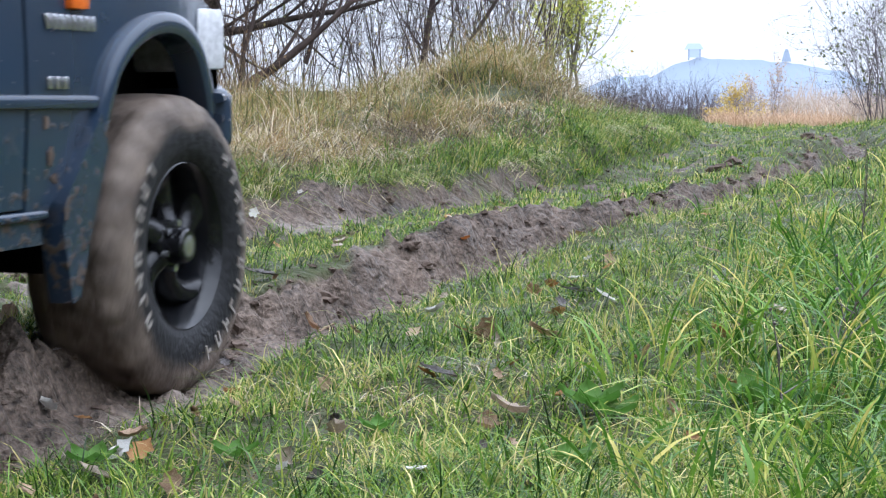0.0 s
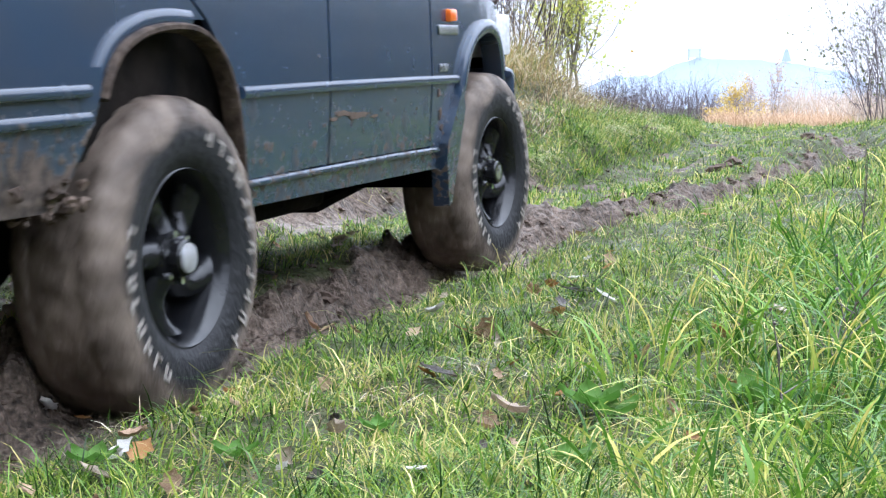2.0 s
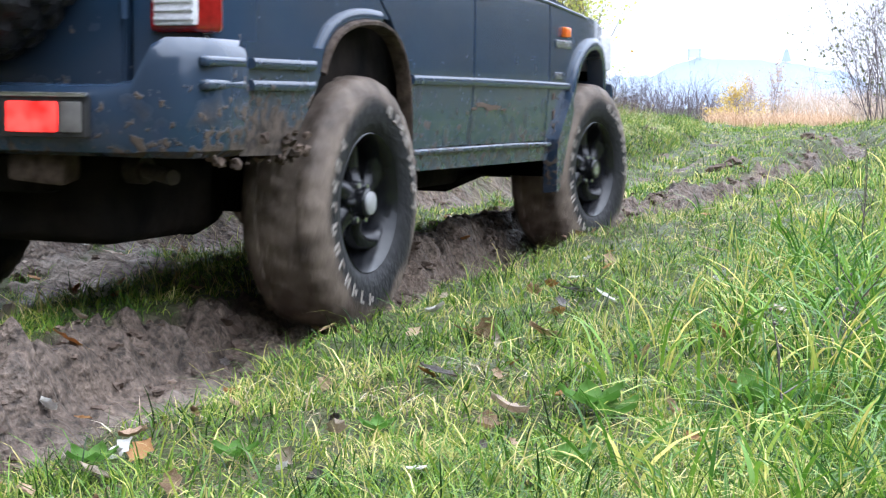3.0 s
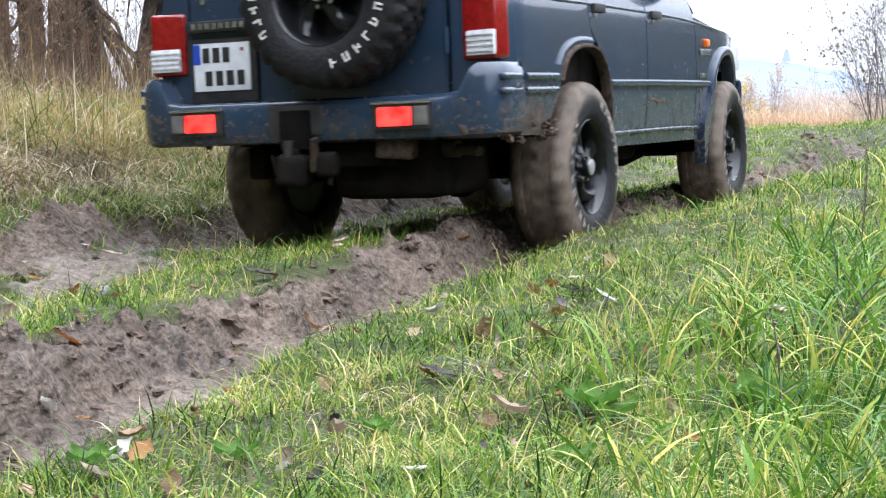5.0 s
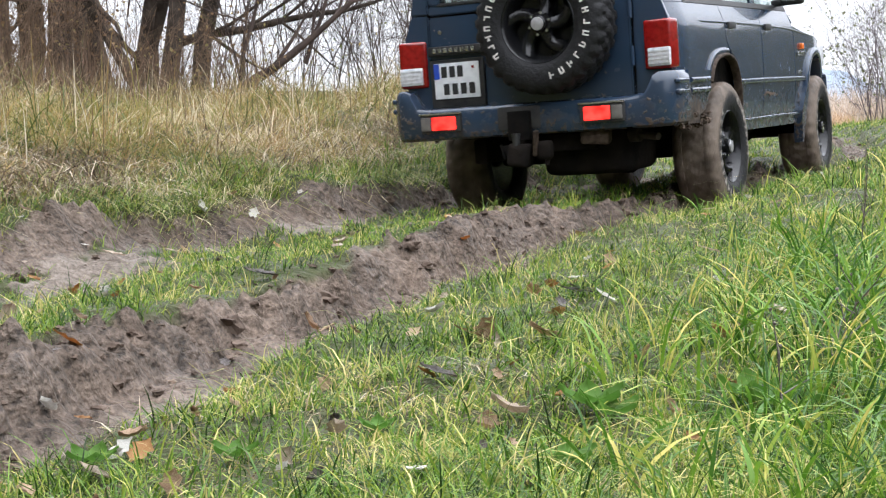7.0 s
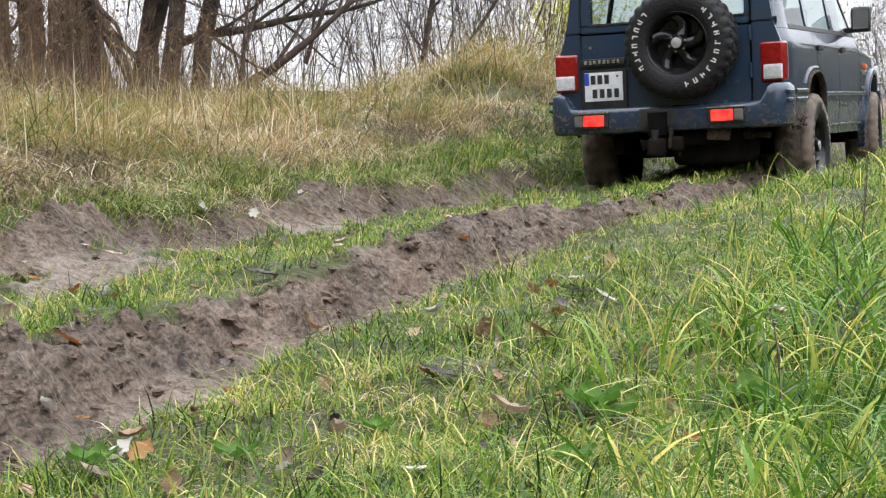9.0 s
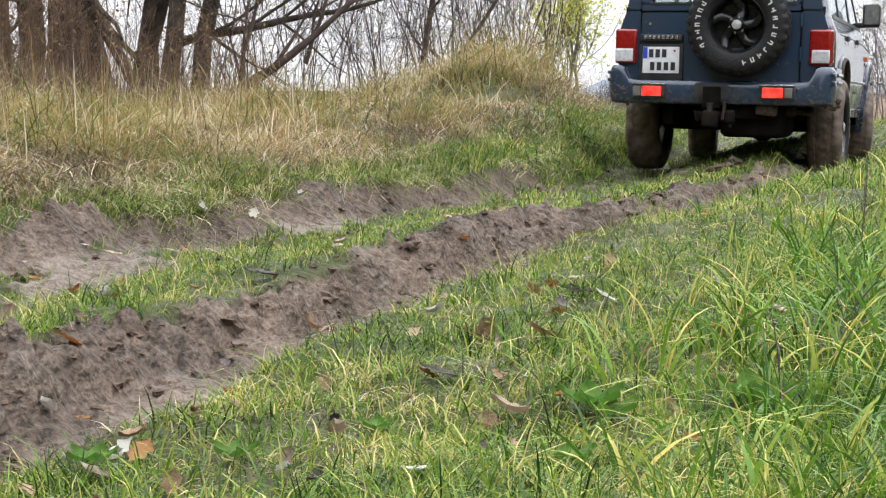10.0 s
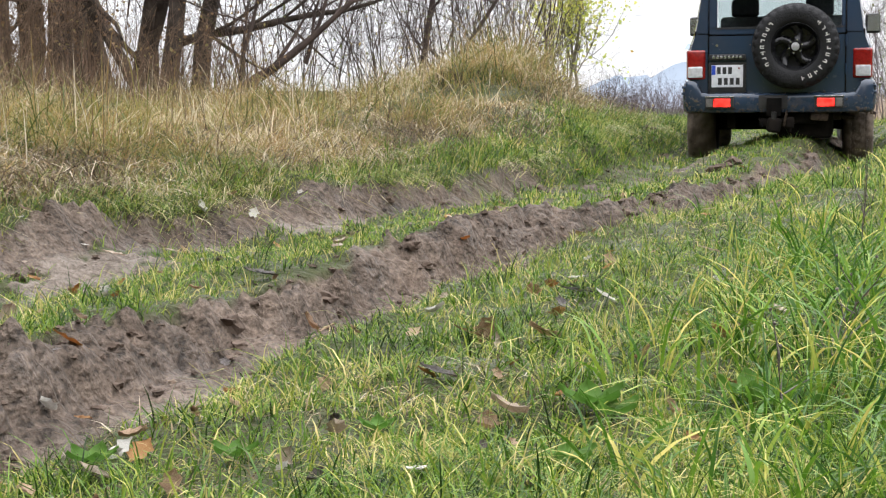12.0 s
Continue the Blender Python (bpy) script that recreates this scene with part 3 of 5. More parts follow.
def tyre_mat(name, clean_to):
    """Rubber that is caked in mud outside the radius clean_to."""
    m = bpy.data.materials.new(name)
    m.use_nodes = True
    n, l = m.node_tree.nodes, m.node_tree.links
    p = n["Principled BSDF"]
    tc, sep, comb, ln = n.new("ShaderNodeTexCoord"), n.new("ShaderNodeSeparateXYZ"), n.new("ShaderNodeCombineXYZ"), n.new("ShaderNodeVectorMath")
    ln.operation = "LENGTH"
    l.new(tc.outputs["Object"], sep.inputs[0])
    l.new(sep.outputs[1], comb.inputs[1])
    l.new(sep.outputs[2], comb.inputs[2])
    l.new(comb.outputs[0], ln.inputs[0])
    nz, fn = n.new("ShaderNodeTexNoise"), n.new("ShaderNodeTexNoise")
    nz.inputs["Scale"].default_value, nz.inputs["Detail"].default_value = 9, 6
    fn.inputs["Scale"].default_value, fn.inputs["Detail"].default_value = 45, 5
    l.new(tc.outputs["Object"], nz.inputs["Vector"])
    l.new(tc.outputs["Object"], fn.inputs["Vector"])
    a = n.new("ShaderNodeMath")
    a.operation = "MULTIPLY_ADD"
    a.inputs[1].default_value = 0.06
    l.new(nz.outputs[0], a.inputs[0])
    l.new(ln.outputs["Value"], a.inputs[2])
    r = n.new("ShaderNodeMapRange")
    r.inputs[1].default_value, r.inputs[2].default_value = clean_to + 0.02, clean_to + 0.055
    l.new(a.outputs[0], r.inputs[0])
    ramp, mix = n.new("ShaderNodeValToRGB"), n.new("ShaderNodeMix")
    ramp.color_ramp.elements[0].color, ramp.color_ramp.elements[1].color = (0.045, 0.034, 0.027, 1), (0.175, 0.138, 0.11, 1)
    ramp.color_ramp.elements[0].position, ramp.color_ramp.elements[1].position = 0.3, 0.65
    l.new(nz.outputs[0], ramp.inputs[0])
    mix.data_type = "RGBA"
    mix.inputs[6].default_value = (0.012, 0.012, 0.013, 1)
    l.new(r.outputs[0], mix.inputs[0])
    l.new(ramp.outputs[0], mix.inputs[7])
    l.new(mix.outputs[2], p.inputs["Base Color"])
    p.inputs["Roughness"].default_value = 0.6
    p.inputs["Specular IOR Level"].default_value = 0.22
    b = n.new("ShaderNodeBump")
    b.inputs["Strength"].default_value, b.inputs["Distance"].default_value = 0.6, 0.012
    l.new(fn.outputs[0], b.inputs["Height"])
    l.new(b.outputs[0], p.inputs["Normal"])
    return m


paint = car_paint()
muddy_tyre, clean_tyre = tyre_mat("muddy_tyre", 0.295), tyre_mat("black_tyre", 0.6)
rim_black = mat("gloss_black_rim", (0.006, 0.0065, 0.008), 0.2, 0.0, (0.01, 0.01, 0.011), 12, bump=0.1, spec=0.35)
cap_grey = mat("grey_hub_cap", (0.42, 0.42, 0.44), 0.4, 0.4, (0.3, 0.29, 0.28), 30)
letter_white = mat("white_tyre_lettering", (0.75, 0.75, 0.73), 0.6, 0, (0.5, 0.47, 0.42), 18)
letter_muddy = mat("muddy_tyre_lettering", (0.6, 0.58, 0.54), 0.7, 0, (0.12, 0.09, 0.07), 9)
trim_black = mat("black_plastic", (0.018, 0.019, 0.021), 0.5, 0, (0.04, 0.038, 0.036), 14, bump=0.2, spec=0.25)
# near black: the shade inside the arches is put into this colour
arch_shade = mat("shade_black_arch_lining", (0.002, 0.002, 0.002), 0.95, 0, (0.006, 0.005, 0.004), 9, bump=0.5, bump_scale=30, spec=0.03)
# muddy tones taken near black, with the shade under the car painted in
under = mat("muddy_shade_dark_underbody", (0.004, 0.004, 0.004), 0.95, 0, (0.015, 0.012, 0.01), 7, bump=0.6, bump_scale=30, spec=0.08)
rust = mat("rusty_exhaust", (0.018, 0.013, 0.01), 0.8, 0.2, (0.05, 0.038, 0.028), 12, bump=0.5)
glass = bpy.data.materials.new("tinted_glass")
glass.use_nodes = True
gp = glass.node_tree.nodes["Principled BSDF"]
gp.inputs["Base Color"].default_value, gp.inputs["Roughness"].default_value, gp.inputs["Transmission Weight"].default_value, gp.inputs["IOR"].default_value = (0.62, 0.68, 0.68, 1), 0.02, 1.0, 1.1
red_lens = mat("red_lens", (0.24, 0.008, 0.007), 0.18, 0, (0.16, 0.005, 0.004), 40, coat=0.5)
white_lens = mat("white_lens", (0.68, 0.68, 0.7), 0.2, 0, (0.5, 0.5, 0.52), 50, coat=0.5)
orange_lens = mat("orange_lens", (0.75, 0.16, 0.01), 0.25, 0, (0.6, 0.1, 0.01), 40, coat=0.4)
fog_red = glow("lit_red_fog_lens", (1.0, 0.03, 0.022), 1.0)
fn, fl = fog_red.node_tree.nodes, fog_red.node_tree.links
fz, fm = fn.new("ShaderNodeTexNoise"), fn.new("ShaderNodeMapRange")
fz.inputs["Scale"].default_value = 14
fc = fn.new("ShaderNodeTexCoord")
fl.new(fc.outputs["Object"], fz.inputs["Vector"])
fm.inputs[1].default_value, fm.inputs[2].default_value, fm.inputs[3].default_value, fm.inputs[4].default_value = 0.35, 0.65, 0.35, 2.3
fl.new(fz.outputs[0], fm.inputs[0])
fl.new(fm.outputs[0], fn["Principled BSDF"].inputs["Emission Strength"])
plate_white = mat("white_number_plate", (0.72, 0.73, 0.75), 0.4, 0, (0.6, 0.61, 0.64), 25)
plate_blue = mat("blue_plate_strip", (0.02, 0.06, 0.4), 0.4)
ink = mat("black_ink", (0.015, 0.015, 0.017), 0.5)
chrome = mat("dull_chrome", (0.55, 0.56, 0.58), 0.25, 0.9, (0.4, 0.4, 0.4), 30)
seat_cloth = mat("grey_seat_cloth", (0.08, 0.08, 0.085), 0.9, 0, (0.05, 0.05, 0.055), 30, bump=0.2)
caked = mat("caked_mud", (0.06, 0.044, 0.034), 0.8, 0, (0.15, 0.112, 0.088), 16, bump=0.9, bump_scale=40, spec=0.08)

wet_mud = mat("dark_wet_mud", (0.022, 0.016, 0.012), 0.7, 0, (0.075, 0.055, 0.042), 22, bump=0.9, bump_scale=45, spec=0.12)
R_TYRE = 0.38


def tyre_mesh(depth):
    """One skin: sidewalls, shoulders and a tread of blocks that stand depth above the grooves."""
    prof = [(0.2, 0.1), (0.215, 0.122), (0.25, 0.134), (0.3, 0.137), (0.328, 0.132), (0.35, 0.122), (0.368, 0.108), (0.376, 0.09), (0.378, 0.066), (0.378, 0.062), (0.38, 0.036), (0.38, 0.004)]
    prof = prof + [(r, -x) for r, x in prof[::-1]]
    segs = 150
    bm = lathe(prof, segs, closed=True)
    for v in bm.verts:
        r = math.hypot(v.co.y, v.co.z)
        if r < 0.34:
            continue
        a = math.atan2(v.co.z, v.co.y) / (2 * math.pi) * segs
        lane = abs(v.co.x)
        shift = (0 if v.co.x > 0 else 2) + (2 if lane < 0.064 else 0)
        groove = (round(a) + shift) % 5 in (0, 1) or 0.0 < lane < 0.0045 and lane < 0.002 or 0.061 < lane < 0.0645
        if groove:
            k = (r - depth * min(1, (r - 0.335) / 0.02)) / r
            v.co.y, v.co.z = v.co.y * k, v.co.z * k
    return bm


def lettering(rim, white):
    """Raised white marks round the sidewall, in two arcs."""
    r = random.Random(9)
    for a0, a1, count in ((38, 172, 11), (232, 318, 8)):
        for k in range(count):
            a = radians(90 - (a0 + (a1 - a0) * (k + 0.5) / count))
            bm = box((0.004, 0.036, 0.008), (0.1375, 0.286, -0.009))
            box((0.004, 0.008, 0.024), (0.1375, 0.286 + r.choice((-0.013, 0.0, 0.014)), 0), bm=bm)
            if k % 3 != 1:
                box((0.004, 0.036 if k % 2 else 0.018, 0.008), (0.1375, 0.286, 0.01), bm=bm)
            ob = part("sidewall_mark", bm, white, rim, smooth=False)
            ob.matrix_basis = Matrix.Rotation(a, 4, "X")


def wheel(parent, m, tyre_material, cap):
    """A wheel whose outer face looks along +x of its own axes."""
    rim = part("wheel", lathe([(0.192, -0.1), (0.192, 0.06), (0.197, 0.098), (0.212, 0.108), (0.214, 0.116), (0.208, 0.12), (0.2, 0.112), (0.186, 0.085), (0.18, 0.03), (0.17, 0.0), (0.05, -0.01)], 48), rim_black, parent, "gloss black steel rim")
    rim.matrix_basis = m
    part("tyre", tyre_mesh(0.014 if tyre_material is clean_tyre else 0.005), tyre_material, rim, "chunky off-road tyre")
    lettering(rim, letter_white if tyre_material is clean_tyre else letter_muddy)
    for k in range(5):
        bm = bmesh.new()
        rows = []
        for s in range(7):
            t = s / 6
            rad, ang, w = 0.055 + 0.125 * t, 0.5 * t * t, 0.036 + 0.016 * t * t
            x = 0.072 - 0.02 * math.sin(t * 3.1) + 0.004 * t
            ring = []
            for dw, dx in ((-1, -0.02), (-0.8, 0.0), (-0.3, 0.012), (0.3, 0.012), (0.8, 0.0), (1, -0.02)):
                a = 2 * math.pi * k / 5 + ang
                ring.append(bm.verts.new((x + dx, rad * math.cos(a) - dw * w * math.sin(a), rad * math.sin(a) + dw * w * math.cos(a))))
            rows.append(ring)
        for a, b in zip(rows, rows[1:]):
            for j in range(5):
                bm.faces.new((a[j], a[j + 1], b[j + 1], b[j]))
            bm.faces.new((a[5], a[0], b[0], b[5]))
        bm.faces.new(rows[0]), bm.faces.new(rows[-1])
        part("spoke", bm, rim_black, rim)
    part("hub", lathe([(0.068, 0.02), (0.068, 0.07), (0.062, 0.082), (0.046, 0.084), (0.044, 0.112 if cap else 0.12), (0.038, 0.118 if cap else 0.126), (0.0, 0.118 if cap else 0.126)], 28), rim_black, rim)
    part("hub_cap", lathe([(0.036, 0.115), (0.034, 0.124), (0.024, 0.127), (0.0, 0.128)], 24), cap_grey if cap else chrome, rim, "pale round hub cap" if cap else "worn metal hub cap")
    for k in range(6):
        a = 2 * math.pi * k / 6 + 0.3
        c = (0.05 * math.cos(a) * 1.15, 0.05 * math.sin(a) * 1.15)
        part("wheel_nut", rod((0.07, *c), (0.095, *c), 0.009, segs=6), chrome, rim, smooth=False)
    return rim


REAR_ARCH = [(0.36, 0.46), (0.345, 0.58), (0.3, 0.73), (0.25, 0.84), (0.18, 0.905), (0.09, 0.93), (0.0, 0.935), (-0.13, 0.925), (-0.24, 0.89), (-0.3, 0.84), (-0.335, 0.78), (-0.365, 0.71), (-0.44, 0.61), (-0.5, 0.54)]
FRONT_ARCH = [(1.93, 0.33), (2.0, 0.5), (2.05, 0.66), (2.1, 0.79), (2.18, 0.86), (2.28, 0.902), (2.38, 0.915), (2.48, 0.9), (2.57, 0.85), (2.63, 0.77), (2.69, 0.66), (2.75, 0.55)]


def rounded(points):
    """Corner-cutting, twice, with the ends kept."""
    for k in range(2):
        out = [points[0]]
        for (a, b), (p, q) in zip(points, points[1:]):
            out += [(0.75 * a + 0.25 * p, 0.75 * b + 0.25 * q), (0.25 * a + 0.75 * p, 0.25 * b + 0.75 * q)]
        points = out + [points[-1]]
    return points


def wheel_house(side, cy, cz, rad, y0, y1, from_a=-0.03, to_a=1.03):
    """The lining of a wheel arch: a bent sheet over the wheel, closed towards the chassis."""
    bm = bmesh.new()
    rows = []
    for k in range(21):
        a = math.pi * (from_a + (to_a - from_a) * k / 20)
        y, z = min(max(cy + rad * math.cos(a), y0), y1), cz + rad * math.sin(a)
        rows.append([bm.verts.new((side * x, y, z)) for x in (0.785 if z > 0.6 else 0.76, 0.62, 0.47)])
    for p, q in zip(rows, rows[1:]):
        for k in range(2):
            bm.faces.new((p[k], p[k + 1], q[k + 1], q[k]))
    bm.faces.new([r[2] for r in rows])
    bmesh.ops.solidify(bm, geom=bm.faces[:], thickness=0.006)
    return bm


def build_car():
    car = tagged(new("off_road_car"), "dark blue four-wheel-drive estate car with mud-caked tyres driving in the ruts", "car")
    for side in (1, -1):
        # flank
        part("quarter_panel", panel([(-0.87, 0.81), (-0.325, 0.81), *REAR_ARCH[9:4:-1], (0.17, 0.93), (0.1, 0.98), (0.075, 1.1), (0.06, 1.2), (-0.86, 1.2)], side), paint, car)
        part("bumper_end", panel([(-0.757, 0.545), *REAR_ARCH[:9:-1], (-0.33, 0.826), (-0.757, 0.832)], side, 0.022, 0.05), paint, car)
        for z in (0.778, 0.722):
            part("rib", ribbon([(-0.74, z), (-0.7, z), (-0.45, z), (-0.395, z)], 0.03, 0.018, side, 0.02), paint, car)
        part("rear_door", panel([(0.07, 1.2), (0.085, 1.1), (0.11, 0.985), (0.18, 0.935), (0.26, 0.85), (0.31, 0.735), (0.355, 0.58), (0.36, 0.528), (0.905, 0.528), (0.905, 1.2)], side), paint, car)
        part("front_door", panel([(0.917, 0.528), (1.765, 0.522), (1.762, 1.02), (1.73, 1.2), (0.917, 1.2)], side), paint, car)
        part("front_wing", panel([(1.777, 0.51), (1.86, 0.51), *[(2.42 + 1.03 * (y - 2.42), 0.38 + 1.03 * (z - 0.38)) for y, z in FRONT_ARCH[2:-2]], (2.72, 0.8), (2.72, 0.99), (2.5, 1.03), (2.1, 1.06), (1.76, 1.1), (1.774, 1.02)], side), paint, car)
        part("sill", panel([(0.37, 0.455), (1.85, 0.44), (1.83, 0.508), (0.365, 0.516)], side, 0.0, 0.12), paint, car)
        part("sill_moulding", ribbon([(0.37, 0.516), (0.9, 0.514), (1.4, 0.512), (1.84, 0.505)], 0.022, 0.014, side, 0.0), paint, car)
        part("side_moulding", ribbon([(0.345, 0.75), (0.9, 0.75), (0.911, 0.75), (1.5, 0.747), (1.771, 0.745), (2.06, 0.742)], 0.032, 0.012, side, 0.001), paint, car)
        part("waist_crease", ribbon([(-0.84, 1.105), (-0.3, 1.1), (0.3, 1.1), (0.9, 1.095), (1.5, 1.085), (1.75, 1.075), (2.2, 1.045), (2.6, 1.005)], 0.014, 0.006, side, 0.0), paint, car)
        part("wheel_flare", ribbon(rounded(REAR_ARCH[5:12]), 0.045, 0.02, side, -0.005), paint, car)
        part("arch_lip", ribbon(rounded([(y * 0.97, z - 0.022) for y, z in REAR_ARCH[:11]]), 0.024, 0.03, side, 0.0, deep=0.016), wet_mud, car, "mud-caked arch edge")
        part("wheel_flare", ribbon(rounded([(2.42 + 1.035 * (y - 2.42), 0.38 + 1.035 * (z - 0.38)) for y, z in FRONT_ARCH[2:11]]), 0.058, 0.03, side, -0.005), paint, car)
        part("mud_flap", panel([(1.885, 0.53), (1.88, 0.47), (1.935, 0.3), (1.965, 0.31), (1.995, 0.44), (2.055, 0.64), (2.02, 0.72)], side, 0.03, 0.06), paint, car)
        # greenhouse
        part("rear_pillar", panel([(-0.86, 1.203), (-0.6, 1.203), (-0.56, 1.7), (-0.8, 1.7)], side), paint, car)
        part("pillar", panel([(0.0, 1.203), (0.075, 1.203), (0.09, 1.7), (0.02, 1.7)], side), paint, car)
        part("pillar", panel([(0.86, 1.203), (0.98, 1.203), (0.96, 1.7), (0.88, 1.7)], side), paint, car)
        part("front_pillar", panel([(1.73, 1.203), (1.79, 1.12), (1.3, 1.76), (1.22, 1.74)], side), paint, car)
        part("roof_rail", panel([(-0.8, 1.68), (1.24, 1.68), (1.28, 1.77), (-0.78, 1.78)], side, 0.003), paint, car)
        part("window_ledge", panel([(-0.6, 1.203), (1.73, 1.203), (1.71, 1.235), (-0.59, 1.235)], side, 0.004, 0.03), trim_black, car)
        for poly in ([(-0.59, 1.235), (0.0, 1.235), (0.02, 1.68), (-0.565, 1.68)], [(0.08, 1.235), (0.86, 1.235), (0.88, 1.68), (0.095, 1.68)], [(0.985, 1.235), (1.69, 1.235), (1.26, 1.68), (0.965, 1.68)]):
            ob = part("side_window", panel(poly, side, -0.008, 0.006), glass, car)
            ob.visible_shadow = False
        for y in (0.15, 1.0):
            h = part("door_handle", box((0.02, 0.15, 0.04), (side * 0.822, y + 0.06, 1.085), 0.008), trim_black, car)
            part("handle_catch", rod((side * 0.825, y + 0.0, 1.05), (side * 0.833, y + 0.0, 1.05), 0.012, segs=10), chrome, h)
        # badges on the wing, as plain bars
        for k in range(8):
            part("badge_bar", box((0.006, 0.019, 0.034), (side * 0.824, 1.85 + 0.026 * k, 0.915), 0.003, (14, 0, 0)), chrome, car)
        for k in range(3):
            part("badge_bar", box((0.006, 0.02, 0.028), (side * 0.824, 1.85 + 0.03 * k, 0.785), 0.003), chrome, car)
        part("indicator", box((0.03, 0.075, 0.045), (side * 0.825, 1.965, 0.965), 0.012), orange_lens, car, "orange side indicator")
        mr = part("mirror", box((0.15, 0.11, 0.2), (side * 0.895, 1.46, 1.33), 0.03, segs=3), trim_black, car, "black door mirror")
        part("mirror_arm", box((0.1, 0.05, 0.045), (side * 0.8, 1.48, 1.25), 0.015), trim_black, mr)
        part("mirror_glass", box((0.12, 0.004, 0.16), (side * 0.9, 1.402, 1.335), 0.0), chrome, mr)
        # lights at the back
        lamp = part("tail_light", box((0.165, 0.1, 0.265), (side * 0.735, -0.865, 0.978), 0.02, (0, 0, -side * 12), segs=3), red_lens, car, "red tail light with a white reversing lens")
        part("reversing_lens", box((0.132, 0.03, 0.098), (side * 0.738, -0.913, 0.912), 0.008, (0, 0, -side * 12)), white_lens, lamp)
        for k in range(4):
            part("lens_ridge", box((0.126, 0.01, 0.006), (side * 0.738, -0.929, 0.88 + 0.021 * k), 0.0, (0, 0, -side * 12)), white_lens, lamp)
        x = -0.51 if side < 0 else 0.445
        fr = part("fog_light", box((0.25, 0.04, 0.1), (x, -1.035, 0.64), 0.008), trim_black, car, "rear fog light in a black frame")
        part("fog_frame", box((0.262, 0.02, 0.012), (x, -1.052, 0.694), 0.004), chrome, fr)
        part("red_lens", box((0.15, 0.03, 0.075), (x + (0.02 if side < 0 else -0.028), -1.047, 0.64), 0.008), fog_red, fr, "lit red lens")
        part("clear_lens", box((0.06, 0.03, 0.075), (x + (-0.09 if side < 0 else 0.085), -1.047, 0.64), 0.006), mat("dirty_clear_lens", (0.09, 0.085, 0.08), 0.3, 0, (0.16, 0.15, 0.14), 20), fr)
        # nose
        part("headlight", box((0.2, 0.12, 0.17), (side * 0.66, 2.69, 0.9), 0.03, (0, 0, -side * 14), segs=3), white_lens, car, "clear headlight")
        part("corner_light", box((0.05, 0.14, 0.16), (side * 0.775, 2.66, 0.9), 0.015, (0, 0, -side * 12)), white_lens, car)
        for z in (0.745, 0.69):
            part("bumper_rib", ribbon([(2.68, z), (2.72, z), (2.79, z)], 0.028, 0.02, side, 0.03), paint, car)
    r = random.Random(12)
    for side in (1, -1):
        for cy, cz, ry, rz in ((1.0, 0.668, 0.07, 0.009), (1.12, 0.66, 0.09, 0.012), (0.93, 0.655, 0.03, 0.006), (1.25, 0.65, 0.03, 0.005), (1.86, 0.63, 0.012, 0.02), (1.84, 0.7, 0.01, 0.014), (1.88, 0.58, 0.014, 0.012)):
            ring = [(cy + ry * math.cos(a) * r.uniform(0.6, 1.2), cz + rz * math.sin(a) * r.uniform(0.5, 1.3)) for a in np.linspace(0, 2 * math.pi, 15)[:-1]]
            part("mud_splash", panel(ring, side, 0.004, 0.004), caked, car, "dried mud splash")
    # tail
    def slab(outline, y, thick):
        bm = bmesh.new()
        f = bm.faces.new([bm.verts.new((x, y + max(0, z - 1.25) * 0.06, z)) for x, z in outline])
        g = bmesh.ops.extrude_face_region(bm, geom=[f])
        bmesh.ops.translate(bm, verts=[v for v in g["geom"] if isinstance(v, bmesh.types.BMVert)], vec=(0, thick, 0))
        bmesh.ops.bevel(bm, geom=[e for e in bm.edges if all(v.co.y < y + 0.1 for v in e.verts)], offset=0.008, segments=2, affect="EDGES")
        return bm
    part("tailgate", slab([(-0.615, 0.7), (0.578, 0.7), (0.578, 1.235), (-0.615, 1.235)], -0.9, 0.05), paint, car)
    part("tailgate_upper", slab([(-0.615, 1.245), (0.578, 1.245), (0.578, 1.3), (-0.615, 1.3)], -0.9, 0.05), paint, car)
    for a, b in ((-0.615, -0.545), (0.545, 0.578)):
        part("window_frame", slab([(a, 1.302), (b, 1.302), (b, 1.68), (a, 1.68)], -0.9, 0.05), paint, car)
    part("tailgate_top", slab([(-0.615, 1.682), (0.578, 1.682), (0.57, 1.75), (-0.6, 1.75)], -0.9, 0.05), paint, car)
    part("window_seal", slab([(-0.56, 1.29), (0.56, 1.29), (0.56, 1.312), (-0.56, 1.312)], -0.906, 0.03), trim_black, car)
    ob = part("rear_window", slab([(-0.548, 1.31), (0.548, 1.31), (0.53, 1.68), (-0.53, 1.68)], -0.888, 0.006), glass, car)
    ob.visible_shadow = False
    for s, x0 in ((-1, 0.625), (1, 0.59)):
        part("corner_panel", slab([(s * x0, 0.7), (s * 0.79, 0.7), (s * 0.79, 1.1), (s * 0.775, 1.14), (s * 0.735, 1.25), (s * x0, 1.25)], -0.885, 0.05), paint, car)
        part("rear_corner", slab([(s * x0, 1.254), (s * 0.735, 1.254), (s * 0.665, 1.72), (s * x0, 1.72)], -0.885, 0.05), paint, car)
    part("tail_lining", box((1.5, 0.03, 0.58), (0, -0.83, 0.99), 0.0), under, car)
    for s in (1, -1):
        part("pillar_lining", box((0.09, 0.03, 0.42), (s * 0.6, -0.815, 1.48), 0.0), trim_black, car)
    for z in (1.18, 0.93):
        part("hinge", rod((0.588, -0.915, z - 0.05), (0.588, -0.915, z + 0.05), 0.012, segs=10), paint, car)
    part("gate_lock", rod((-0.545, -0.9, 1.15), (-0.545, -0.912, 1.15), 0.012, segs=14), chrome, car)
